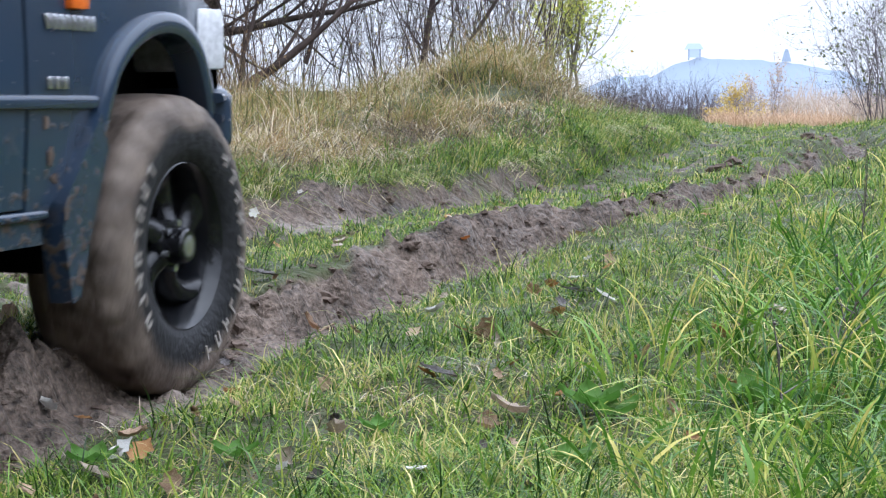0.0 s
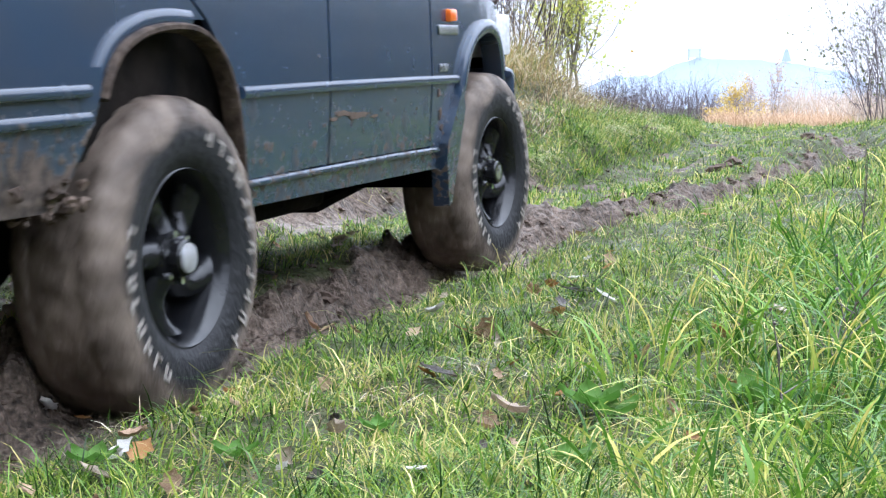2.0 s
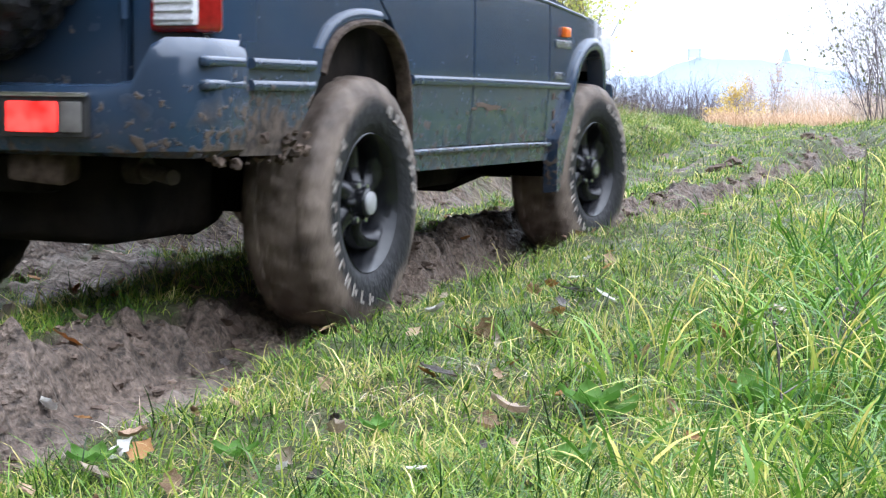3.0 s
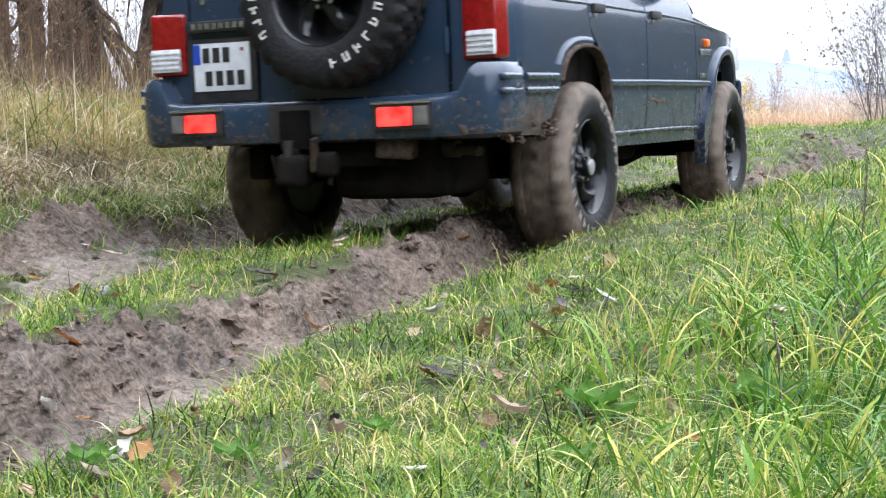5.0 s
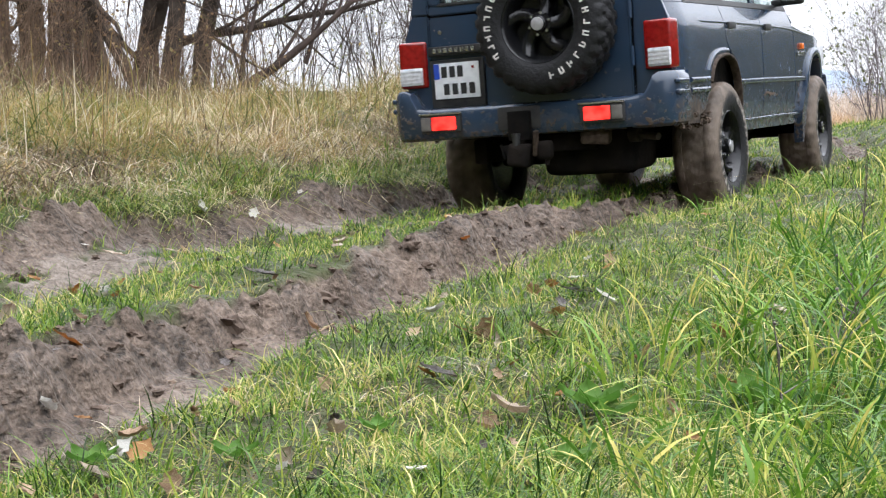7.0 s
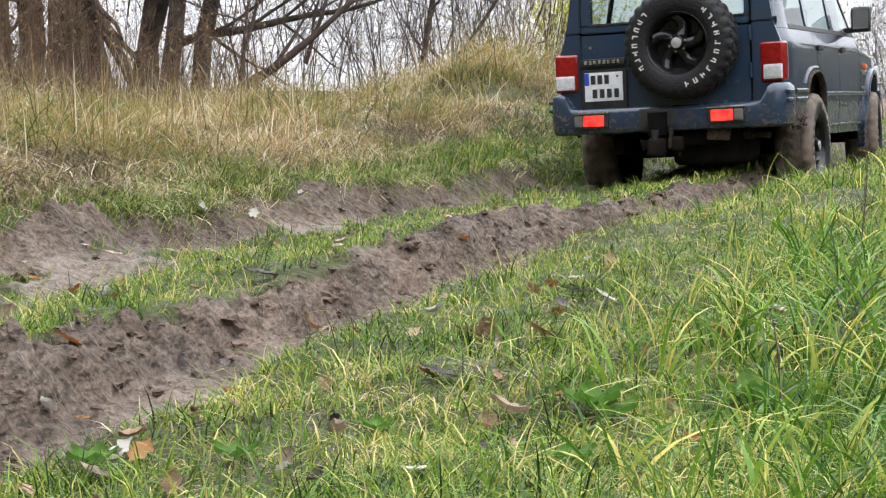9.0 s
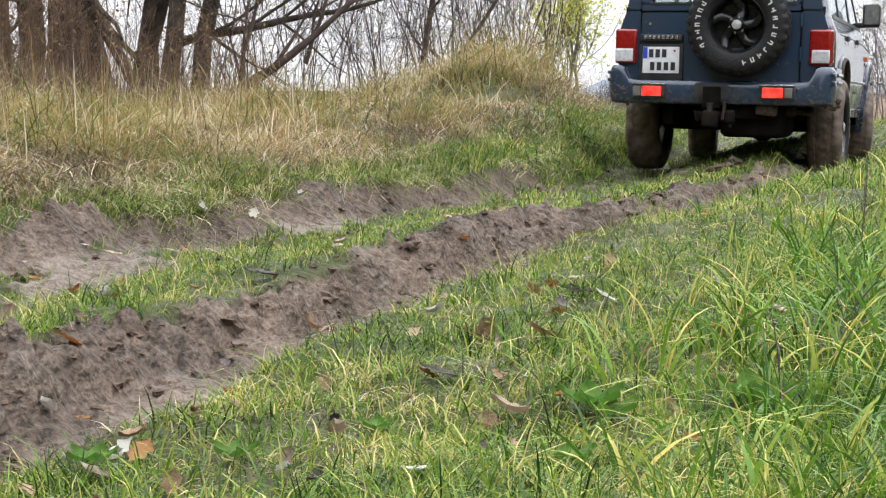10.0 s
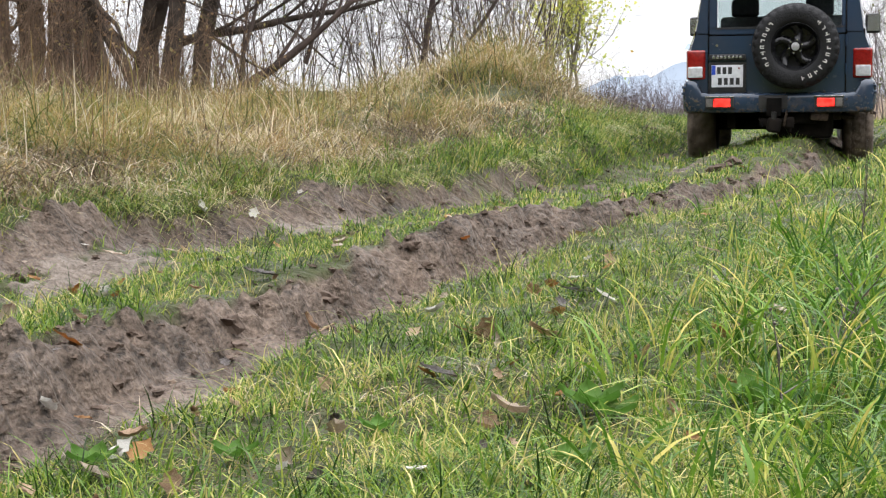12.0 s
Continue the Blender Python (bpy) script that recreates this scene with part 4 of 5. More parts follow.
    # number plate and its frame
    fr = part("plate_frame", box((0.335, 0.035, 0.27), (-0.45, -0.905, 0.86), 0.01), trim_black, car, "black number plate holder")
    part("badge_strip", box((0.33, 0.06, 0.05), (-0.452, -0.915, 1.045), 0.012), trim_black, car, "black strip over the number plate")
    for k in range(8):
        part("badge_bar", box((0.022, 0.006, 0.026), (-0.57 + 0.034 * k, -0.947, 1.046), 0.003), chrome, car)
    pl = part("number_plate", box((0.28, 0.006, 0.2), (-0.45, -0.928, 0.875), 0.004), plate_white, fr, "white number plate")
    part("plate_strip", box((0.034, 0.003, 0.085), (-0.571, -0.9325, 0.93), 0.0), plate_blue, fr)
    for row, xs in ((0.925, (-0.525, -0.475, -0.425)), (0.828, (-0.515, -0.462, -0.409, -0.356))):
        for x in xs:
            part("plate_mark", box((0.034, 0.003, 0.062), (x, -0.9325, row), 0.0), ink, fr)
    part("plate_mark", box((0.014, 0.003, 0.014), (-0.345, -0.9325, 0.945), 0.0), red_lens, fr)
    # rear bumper, wrapped round the corners
    path = [(0.842, -0.757), (0.846, -0.85), (0.84, -0.92), (0.815, -0.975), (0.765, -1.005), (0.715, -1.015), (0.67, -1.02), (0.6, -1.024), (0.4, -1.03), (0.2, -1.033), (0.1, -1.033)]
    path = path + [(-x, y) for x, y in path[::-1]]
    bm = bmesh.new()
    rows = []
    for x, y in path:
        top = 0.722 + 0.112 * min(max((abs(x) - 0.665) / 0.06, 0), 1)
        inward = Vector((-math.copysign(0.09, x), 0, 0)) if abs(x) > 0.82 else Vector((0, 0.12, 0)) if abs(x) < 0.72 else Vector((-math.copysign(0.06, x), 0.08, 0))
        c, out = Vector((x, y, 0)), -inward.normalized()
        ring = []
        for f, o in ((0.0, -0.03), (0.06, -0.006), (0.2, 0.004), (0.5, 0.008), (0.8, 0.004), (0.93, -0.004), (1.0, -0.022)):
            v = c + out * o
            ring.append(bm.verts.new((v.x, v.y, 0.545 + (top - 0.545) * f)))
        v = c + inward
        ring += [bm.verts.new((v.x, v.y, top)), bm.verts.new((v.x, v.y, 0.56))]
        rows.append(ring)
    for p, q in zip(rows, rows[1:]):
        for k in range(9):
            bm.faces.new((p[k], p[(k + 1) % 9], q[(k + 1) % 9], q[k]))
    bm.faces.new(rows[0]), bm.faces.new(rows[-1])
    bumper = part("rear_bumper", bm, paint, car, "blue wraparound rear bumper with ribs")
    for side in (1, -1):
        for z in (0.778, 0.722):
            part("bumper_rib", box((0.03, 0.2, 0.028), (side * 0.838, -0.865, z), 0.013, (0, 0, side * 1), segs=4), paint, bumper)
        clod = random.Random(5 + side)
        for k in range(46 if side > 0 else 6):
            bm = bmesh.new()
            r = clod.uniform(0.005, 0.019)
            bmesh.ops.create_icosphere(bm, subdivisions=2, radius=r)
            for v in bm.verts:
                v.co *= clod.uniform(0.45, 1.25)
            bmesh.ops.translate(bm, verts=bm.verts, vec=(side * clod.uniform(0.77, 0.845), -0.43 - 0.5 * clod.random() ** 1.6, clod.uniform(0.52, 0.6)))
            part("mud_clod", bm, wet_mud if k % 3 else caked, car)
    part("hitch_recess", box((0.26, 0.03, 0.13), (-0.04, -1.03, 0.64), 0.02), trim_black, car)
    hitch = part("tow_hitch", box((0.13, 0.06, 0.16), (-0.03, -1.05, 0.6), 0.01), under, car, "muddy black tow hitch")
    part("hitch_bar", box((0.05, 0.22, 0.05), (-0.03, -1.0, 0.5), 0.01), under, hitch)
    part("tow_ball", rod((-0.03, -1.12, 0.47), (-0.03, -1.12, 0.56), 0.016, 0.025), trim_black, hitch, "muddy tow ball")
    part("hitch_bracket", box((0.26, 0.08, 0.07), (-0.03, -1.0, 0.46), 0.015), under, hitch)
    part("coupling", box((0.12, 0.14, 0.13), (-0.03, -1.07, 0.44), 0.03, (0, 8, 5), segs=3), under, hitch)
    part("socket", box((0.09, 0.08, 0.1), (0.1, -1.04, 0.46), 0.025, (5, 0, 12), segs=3), under, hitch)
    part("rusty_lever", box((0.02, 0.04, 0.14), (0.07, -1.09, 0.5), 0.006, (12, 10, 0)), wet_mud, hitch)
    part("safety_hook", rod((0.13, -1.03, 0.46), (0.11, -1.05, 0.38), 0.012), under, hitch)
    part("safety_hook", rod((-0.16, -1.03, 0.5), (-0.13, -1.05, 0.42), 0.009), under, hitch)
    # roof, bonnet, nose, floor
    bm = bmesh.new()
    rows = []
    for y in np.linspace(-0.82, 1.3, 12):
        ring = []
        for u in np.linspace(-1, 1, 13):
            drop = 0.05 * abs(u) ** 3 + 0.05 * max(0, (y - 1.0) / 0.3) ** 2 + 0.04 * max(0, (-0.6 - y) / 0.22) ** 2
            ring.append(bm.verts.new((u * 0.672, y, 1.825 - drop)))
        rows.append(ring)
    for p, q in zip(rows, rows[1:]):
        for k in range(12):
            bm.faces.new((p[k], p[k + 1], q[k + 1], q[k]))
    bmesh.ops.solidify(bm, geom=bm.faces[:], thickness=0.03)
    part("roof", bm, paint, car)
    bm = bmesh.new()
    rows = [[bm.verts.new((u * (0.79 - 0.1 * max(0, y - 2.2)), y, z - 0.035 * u * u)) for u in np.linspace(-1, 1, 9)] for y, z in ((1.74, 1.125), (1.9, 1.12), (2.2, 1.1), (2.5, 1.07), (2.68, 1.035), (2.74, 0.99))]
    for p, q in zip(rows, rows[1:]):
        for k in range(8):
            bm.faces.new((p[k], p[k + 1], q[k + 1], q[k]))
    bmesh.ops.solidify(bm, geom=bm.faces[:], thickness=0.02)
    part("bonnet", bm, paint, car)
    part("grille", box((1.1, 0.06, 0.18), (0, 2.73, 0.9), 0.02), trim_black, car)
    for z in (0.84, 0.88, 0.92, 0.96):
        part("grille_bar", box((1.08, 0.02, 0.014), (0, 2.765, z), 0.004), chrome, car)
    part("front_bumper", box((1.5, 0.16, 0.2), (0, 2.8, 0.69), 0.05, segs=3), paint, car)
    for s in (1, -1):
        part("bumper_corner", box((0.11, 0.17, 0.17), (s * 0.745, 2.765, 0.69), 0.045, (0, 0, s * 28), segs=4), paint, car, "dirty blue bumper end")
    ob = part("windscreen", box((1.36, 0.008, 0.8), (0, 1.53, 1.44), 0.0, (39, 0, 0)), glass, car)
    ob.visible_shadow = False
    part("scuttle", box((1.5, 0.12, 0.05), (0, 1.76, 1.11), 0.01), trim_black, car)
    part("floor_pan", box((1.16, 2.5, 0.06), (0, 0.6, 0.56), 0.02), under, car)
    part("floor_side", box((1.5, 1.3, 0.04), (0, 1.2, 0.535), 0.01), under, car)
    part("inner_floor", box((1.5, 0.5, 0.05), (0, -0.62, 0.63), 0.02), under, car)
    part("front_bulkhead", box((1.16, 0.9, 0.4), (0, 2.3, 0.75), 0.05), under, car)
    part("dashboard", box((1.42, 0.35, 0.24), (0, 1.55, 1.02), 0.06), trim_black, car)
    for s in (1, -1):
        # arch linings carry their shade as a near-black colour
        part("wheel_house", wheel_house(s, 0.0, 0.42, 0.545, -0.62, 0.56, 0.02, 0.84), arch_shade, car, "dark muddy wheel arch lining")
        part("wheel_house", wheel_house(s, 2.42, 0.42, 0.54, 1.9, 2.73), arch_shade, car, "dark muddy wheel arch lining")
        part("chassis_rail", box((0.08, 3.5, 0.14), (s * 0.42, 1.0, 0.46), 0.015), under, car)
        part("door_lining", box((0.04, 2.6, 0.55), (s * 0.74, 0.45, 0.9), 0.01), under, car)
        st = part("seat_back", box((0.5, 0.13, 0.6), (s * 0.36, 0.7, 1.12), 0.05, (-14, 0, 0), segs=3), seat_cloth, car, "grey cloth seat")
        part("headrest", box((0.27, 0.09, 0.17), (s * 0.36, 0.6, 1.5), 0.035, (-10, 0, 0), segs=3), seat_cloth, st)
        part("shock_absorber", rod((s * 0.44, -0.12, 0.36), (s * 0.4, -0.2, 0.75), 0.03), under, car)
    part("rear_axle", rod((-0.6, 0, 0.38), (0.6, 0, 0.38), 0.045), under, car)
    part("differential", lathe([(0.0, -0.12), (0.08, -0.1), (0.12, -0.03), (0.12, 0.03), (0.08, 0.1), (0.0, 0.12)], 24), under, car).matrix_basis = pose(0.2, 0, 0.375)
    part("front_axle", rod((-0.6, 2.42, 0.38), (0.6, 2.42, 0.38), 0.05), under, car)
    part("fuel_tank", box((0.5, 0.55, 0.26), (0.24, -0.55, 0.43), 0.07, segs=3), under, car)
    # unseen plate, added low to darken the ground under the car
    part("added_shade_plate", box((0.9, 0.7, 0.03), (0, 1.95, 0.36), 0.01, (6, 0, 0)), under, car)
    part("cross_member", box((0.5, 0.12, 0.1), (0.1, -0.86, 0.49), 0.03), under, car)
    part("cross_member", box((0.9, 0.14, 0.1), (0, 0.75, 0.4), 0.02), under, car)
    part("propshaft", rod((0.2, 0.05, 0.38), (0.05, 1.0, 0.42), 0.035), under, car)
    # unseen boxes, added to block light coming in below the sills
    part("added_shade_box", box((0.2, 0.75, 0.2), (-0.52, 0.9, 0.44), 0.04, segs=3), under, car)
    part("added_shade_box", box((0.16, 0.7, 0.16), (0.52, 1.0, 0.44), 0.04, segs=3), under, car)
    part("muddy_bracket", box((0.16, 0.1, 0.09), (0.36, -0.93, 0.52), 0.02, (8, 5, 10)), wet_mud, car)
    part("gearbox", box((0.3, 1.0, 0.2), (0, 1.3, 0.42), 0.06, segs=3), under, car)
    part("exhaust", rod((0.3, -0.7, 0.5), (0.55, -0.76, 0.5), 0.036), rust, car, "rusty exhaust silencer")
    part("exhaust_pipe", rod((0.55, -0.76, 0.5), (0.68, -0.84, 0.49), 0.02), rust, car)
    # wheels: three kinds of place, one shape
    wheels = []
    for y in (0.0, 2.42):
        wheels.append((wheel(car, pose(0.72, y, 0.38), muddy_tyre, y == 0.0), y, 1))
        wheels.append((wheel(car, pose(-0.72, y, 0.38, 0, 0, 180), muddy_tyre, y == 0.0), y, -1))
    wheel(car, pose(0.15, -1.03, 1.134, 0, 0, -90), clean_tyre, True)
    part("spare_bracket", box((0.2, 0.14, 0.2), (0.15, -0.94, 1.134), 0.03), trim_black, car)
    return car, wheels


off_road_car, car_wheels = build_car()


# ---- trees, shrubs and the distance
bark = mat("grey_brown_bark", (0.024, 0.018, 0.014), 0.95, 0, (0.078, 0.062, 0.05), 7, bump=0.9, bump_scale=22, spec=0.15)
twig_bark = mat("dark_twig_bark", (0.036, 0.027, 0.025), 0.9, 0, (0.1, 0.075, 0.066), 3, spec=0.15)
# grey-purple twigs, paled by some distance haze mixed into the colour
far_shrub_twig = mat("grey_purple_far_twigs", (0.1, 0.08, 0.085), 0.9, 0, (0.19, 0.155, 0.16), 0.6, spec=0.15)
brush_twig = mat("brown_brush_twigs", (0.1, 0.065, 0.042), 0.9, 0, (0.21, 0.145, 0.1), 3, spec=0.15)
sapling_bark = mat("olive_sapling_bark", (0.12, 0.11, 0.07), 0.85, 0, (0.24, 0.22, 0.16), 5, spec=0.15)
leaf_brush = blade_mat("withered_brown_leaves", [(0.0, (0.12, 0.07, 0.035)), (0.6, (0.24, 0.15, 0.075)), (1.0, (0.3, 0.27, 0.1))], 0.7, 0.3)
# far twigs made paler still: the haze is in the colour
far_twig = mat("haze_pale_far_twigs", (0.22, 0.18, 0.19), 0.9, 0, (0.34, 0.29, 0.29), 0.6)
leaf_yellow_green = blade_mat("yellow_green_leaves", [(0.0, (0.42, 0.5, 0.08)), (0.5, (0.62, 0.66, 0.14)), (1.0, (0.75, 0.68, 0.18))], 0.5, 0.6)
leaf_yellow = blade_mat("yellow_autumn_leaves", [(0.0, (0.45, 0.3, 0.05)), (0.5, (0.6, 0.45, 0.1)), (1.0, (0.65, 0.5, 0.2))], 0.5, 0.4)
leaf_pink = blade_mat("faded_pinkish_leaves", [(0.0, (0.4, 0.28, 0.2)), (1.0, (0.6, 0.48, 0.36))], 0.6, 0.4)
leaf_dull = blade_mat("dull_green_leaves", [(0.0, (0.1, 0.12, 0.04)), (1.0, (0.22, 0.22, 0.09))], 0.6, 0.35)
reed = blade_mat("pale_reeds", [(0.0, (0.38, 0.28, 0.2)), (0.5, (0.5, 0.4, 0.32)), (1.0, (0.62, 0.54, 0.46))], 0.7, 0.3, 0.3)
rusty = blade_mat("rusty_grass", [(0.0, (0.4, 0.25, 0.14)), (1.0, (0.58, 0.42, 0.28))], 0.7, 0.3, 0.3)


def grow(r, start, way, length, radius, level, out, spread=0.6, up=0.15, kids=5, wobble=0.16):
    """A limb as a list of (place, radius), and its side limbs, gathered in out."""
    steps = 7 if level else 4
    p, d, line = Vector(start), Vector(way).normalized(), []
    for k in range(steps + 1):
        t = k / steps
        line.append((p.copy(), radius * (1 - 0.72 * t)))
        d = (d + Vector((r.gauss(0, wobble), r.gauss(0, wobble), r.gauss(up * 0.4, wobble)))).normalized()
        p = p + d * length / steps
    out.append(line)
    if level:
        for k in range(kids):
            t = r.uniform(0.2, 0.95)
            base, rad = line[int(t * steps)]
            q = (d + Vector((r.gauss(0, spread), r.gauss(0, spread), r.gauss(up, spread)))).normalized()
            grow(r, base, q, length * r.uniform(0.35, 0.65), max(rad * 0.5, 0.002), level - 1, out, spread, up, kids, wobble)


def tubes(lines, sides):
    v, f = [], []
    for line in lines:
        first = len(v)
        for k, (p, rad) in enumerate(line):
            a, b = line[max(k - 1, 0)][0], line[min(k + 1, len(line) - 1)][0]
            t = (b - a).normalized()
            u = t.cross(Vector((0.3, 0.9, 0.2))).normalized()
            w = t.cross(u)
            for s in range(sides):
                ang = 2 * math.pi * s / sides
                v.append(p + (u * math.cos(ang) + w * math.sin(ang)) * rad)
        for k in range(len(line) - 1):
            for s in range(sides):
                a, b = first + k * sides + s, first + k * sides + (s + 1) % sides
                f.append((a, b, b + sides, a + sides))
    return v, f


def leaf_cards(r, lines, count, size):
    v, f = [], []
    for k in range(count):
        line = r.choice(lines)
        p = r.choice(line[1:])[0] + Vector((r.gauss(0, 0.05), r.gauss(0, 0.05), r.gauss(0, 0.05)))
        a = Vector((r.gauss(0, 1), r.gauss(0, 1), r.gauss(-0.4, 0.7))).normalized()
        b = a.cross(Vector((r.gauss(0, 1), r.gauss(0, 1), r.gauss(0, 1)))).normalized()
        s = size * r.uniform(0.6, 1.3)
        i = len(v)
        v += [p, p + a * s * 0.5 + b * s * 0.32, p + a * s, p + a * s * 0.5 - b * s * 0.32]
        f.append((i, i + 1, i + 2, i + 3))
    return v, f


def plant(name, base, stems, label, category, seed, thick=0.0, wood=None, twigs=None, leaves=None, leaf_count=0, leaf_size=0.05, group="", sink=0.1, wobble=0.16, split=False):
    """A tree or shrub: stems is a list of (offset, way, length, radius, level, kids, spread, up)."""
    r = random.Random(seed)
    root = tagged(new(name), label, category, group)
    x, y = base
    z = float(height(np.array([x]), np.array([y]))[0]) - sink
    root.location = (x, y, z)
    lines = []
    for off, way, length, radius, level, kids, spread, up in stems:
        grow(r, off, way, length, radius, level, lines, spread, up, kids, wobble)
    big, small = [q for q in lines if q[0][1] > thick], [q for q in lines if q[0][1] <= thick]
    for nm, group_lines, sides, material in (("trunk", big, 6 if thick else 3, wood or bark), ("crown", small, 3, twigs or twig_bark)):
        if group_lines and split and nm == "trunk":
            for line in group_lines:
                v, f = tubes([line], sides)
                mesh_object("limb", v, f, material).parent = root
        elif group_lines:
            v, f = tubes(group_lines, sides)
            ob = mesh_object(nm, v, f, material)
            ob.parent = root
            if nm == "crown":
                tagged(ob, kind="stuff")
    if leaves:
        v, f = leaf_cards(r, small or lines, leaf_count, leaf_size)
        ob = tagged(mesh_object("foliage", v, f, leaves, False), kind="stuff")
        ob.parent = root
    return root


def build_trees():
    # old trunks at the edge of the wood
    for k, (x, y, rad, lean, ln) in enumerate(((-5.1, 18.6, 0.2, (0.05, 0, 1), 6), (-4.45, 18.0, 0.29, (-0.06, 0, 1), 7), (-4.0, 18.4, 0.15, (-0.36, 0, 1), 6), (-3.72, 18.2, 0.1, (0.02, 0, 1), 6), (-3.52, 18.6, 0.1, (0.06, 0, 1), 6), (-3.22, 17.6, 0.13, (0.3, 0, 1), 6), (-2.84, 17.7, 0.125, (0.1, 0, 1), 6), (-5.6, 19.2, 0.25, (0.1, 0, 1), 6))):
        plant("tree", (x, y), [((0, 0, 0), lean, ln, rad, 2, 8, 0.7, 0.05)], "bare old tree with rough grey-brown bark", "tree", 20 + k, 0.02, group="trees at the wood edge", wobble=0.1)
    # the low bough that slants over the bank
    plant("leaning_bough", (-2.45, 17.2), [((0, 0, 0.2), (0.87, 0.05, 0.4), 2.1, 0.065, 2, 7, 0.6, 0.2), ((0.1, 0.2, 0.05), (0.15, 0, 1), 2.4, 0.035, 2, 6, 0.6, 0.1), ((0.9, 0.1, 0.6), (0.3, 0.1, 0.8), 2.0, 0.028, 2, 6, 0.6, 0.1)], "dark leaning bough with bare side branches", "branch", 41, 0.012, twig_bark, wobble=0.08, split=True)
    plant("fallen_log", (-1.4, 17.4), [((-0.9, 0, 0.2), (1, 0.02, 0.03), 2.6, 0.085, 0, 0, 0.1, 0)], "mossy fallen log lying along the bank", "log", 43, 0.0, twig_bark, wobble=0.03)
    plant("dark_stem", (-0.35, 18.4), [((0, 0, 0), (0.28, 0, 1), 3.0, 0.05, 2, 8, 0.6, 0.1), ((0.1, 0.1, 0), (0.62, 0, 1), 3.0, 0.035, 2, 7, 0.6, 0.1)], "dark bare stem forking out of the bank", "tree", 44, 0.012, twig_bark, wobble=0.07)
    # bare shrubs of the thicket: upright rods and fine crossing twigs
    places = [(-3.9, 20.5), (-2.6, 20.5), (-2.0, 19.0), (-1.7, 21.5), (-1.2, 18.6), (-0.8, 20.2), (-0.4, 22.5), (0.0, 19.2), (0.3, 20.8), (0.75, 22.2), (0.7, 19.6), (1.2, 20.8), (1.45, 22.0), (-6.5, 17.0), (-4.8, 22.5), (-1.0, 24.5), (-0.2, 18.2), (0.9, 18.4), (-1.5, 19.8), (-2.3, 18.0), (-3.0, 19.5), (0.4, 18.6), (-0.7, 18.0)]
    for k, (x, y) in enumerate(places):
        r = random.Random(100 + k)
        stems = [((r.uniform(-0.4, 0.4), r.uniform(-0.3, 0.3), 0), (r.gauss(0.05, 0.22), r.gauss(0, 0.2), 1), r.uniform(1.8, 3.2), r.uniform(0.004, 0.0115), 2, 5, 0.72, 0.1) for j in range(9)]
        plant("shrub", (x, y), stems, "bare tangled shrub with dark thin twigs", "shrub", 200 + k, 0.009, twig_bark, leaves=leaf_yellow if k % 3 == 0 else leaf_dull if k % 3 == 1 else None, leaf_count=40 if k % 3 == 0 else 90, leaf_size=0.05, group="shrubs of the thicket", wobble=0.11)
    # brown brush before the old trunks
    for k, (x, y) in enumerate(((-5.1, 15.6), (-4.75, 16.3), (-5.3, 16.9), (-4.35, 16.6), (-4.0, 16.2), (-4.7, 15.4), (-3.6, 16.5), (-3.2, 16.3), (-2.75, 16.6), (-5.6, 16.3), (-2.3, 16.4), (-4.4, 15.5))):
        r = random.Random(700 + k)
        tall = 1.0 if x < -3.8 else 0.6
        stems = [((r.uniform(-0.35, 0.35), r.uniform(-0.25, 0.25), 0), (r.gauss(0.1, 0.4), r.gauss(0, 0.3), 1), r.uniform(1.1, 2.1) * tall, r.uniform(0.004, 0.008), 2, 5, 0.6, 0.1) for j in range(11)]
        plant("brush", (x, y), stems, "low bare brown brush before the trunks", "shrub", 720 + k, 0.006, brush_twig, brush_twig, leaf_brush, 110, 0.045, group="brush before the trunks", wobble=0.13)
    # saplings with the last yellow-green leaves
    for k, (x, y, lean) in enumerate(((1.93, 23.5, 0.02), (2.12, 23.7, 0.06), (1.75, 24.2, -0.06))):
        plant("sapling", (x, y), [((0, 0, 0), (lean, 0, 1), 2.9, 0.032, 2, 11, 0.5, 0.3)], "slender sapling with sparse yellow-green leaves", "tree", 60 + k, 0.016, sapling_bark, sapling_bark, leaf_yellow_green, 1500, 0.065, group="saplings", wobble=0.09)
    # low dark tangle at the foot of the saplings
    for k, (x, y) in enumerate(((2.2, 22.6), (2.7, 24.5), (3.1, 26.0))):
        r = random.Random(740 + k)
        stems = [((r.uniform(-0.3, 0.3), r.uniform(-0.3, 0.3), 0), (r.gauss(0.15, 0.5), r.gauss(0, 0.4), 1), r.uniform(0.5, 0.9), 0.007, 2, 6, 0.6, 0.05) for j in range(9)]
        plant("shrub", (x, y), stems, "low dark bramble at the foot of the saplings", "shrub", 745 + k, 0.006, twig_bark, group="shrubs of the thicket")
    # bush at the wood edge across the track
    for k, (x, y) in enumerate(((7.35, 25.0), (7.6, 25.5), (7.75, 24.6), (8.2, 26.0), (7.5, 26.2))):
        r = random.Random(300 + k)
        stems = [((r.uniform(-0.3, 0.3), r.uniform(-0.3, 0.3), 0), (r.gauss(-0.06, 0.2), r.gauss(0, 0.2), 1), r.uniform(1.6, 3.2), r.uniform(0.005, 0.012), 2, 7, 0.7, 0.1) for j in range(11)]
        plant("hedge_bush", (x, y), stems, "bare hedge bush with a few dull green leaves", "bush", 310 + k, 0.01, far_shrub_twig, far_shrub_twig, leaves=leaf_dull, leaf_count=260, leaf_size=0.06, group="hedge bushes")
    # far thicket, the haze of distance painted into its twig colour
    for k in range(20):
        r = random.Random(400 + k)
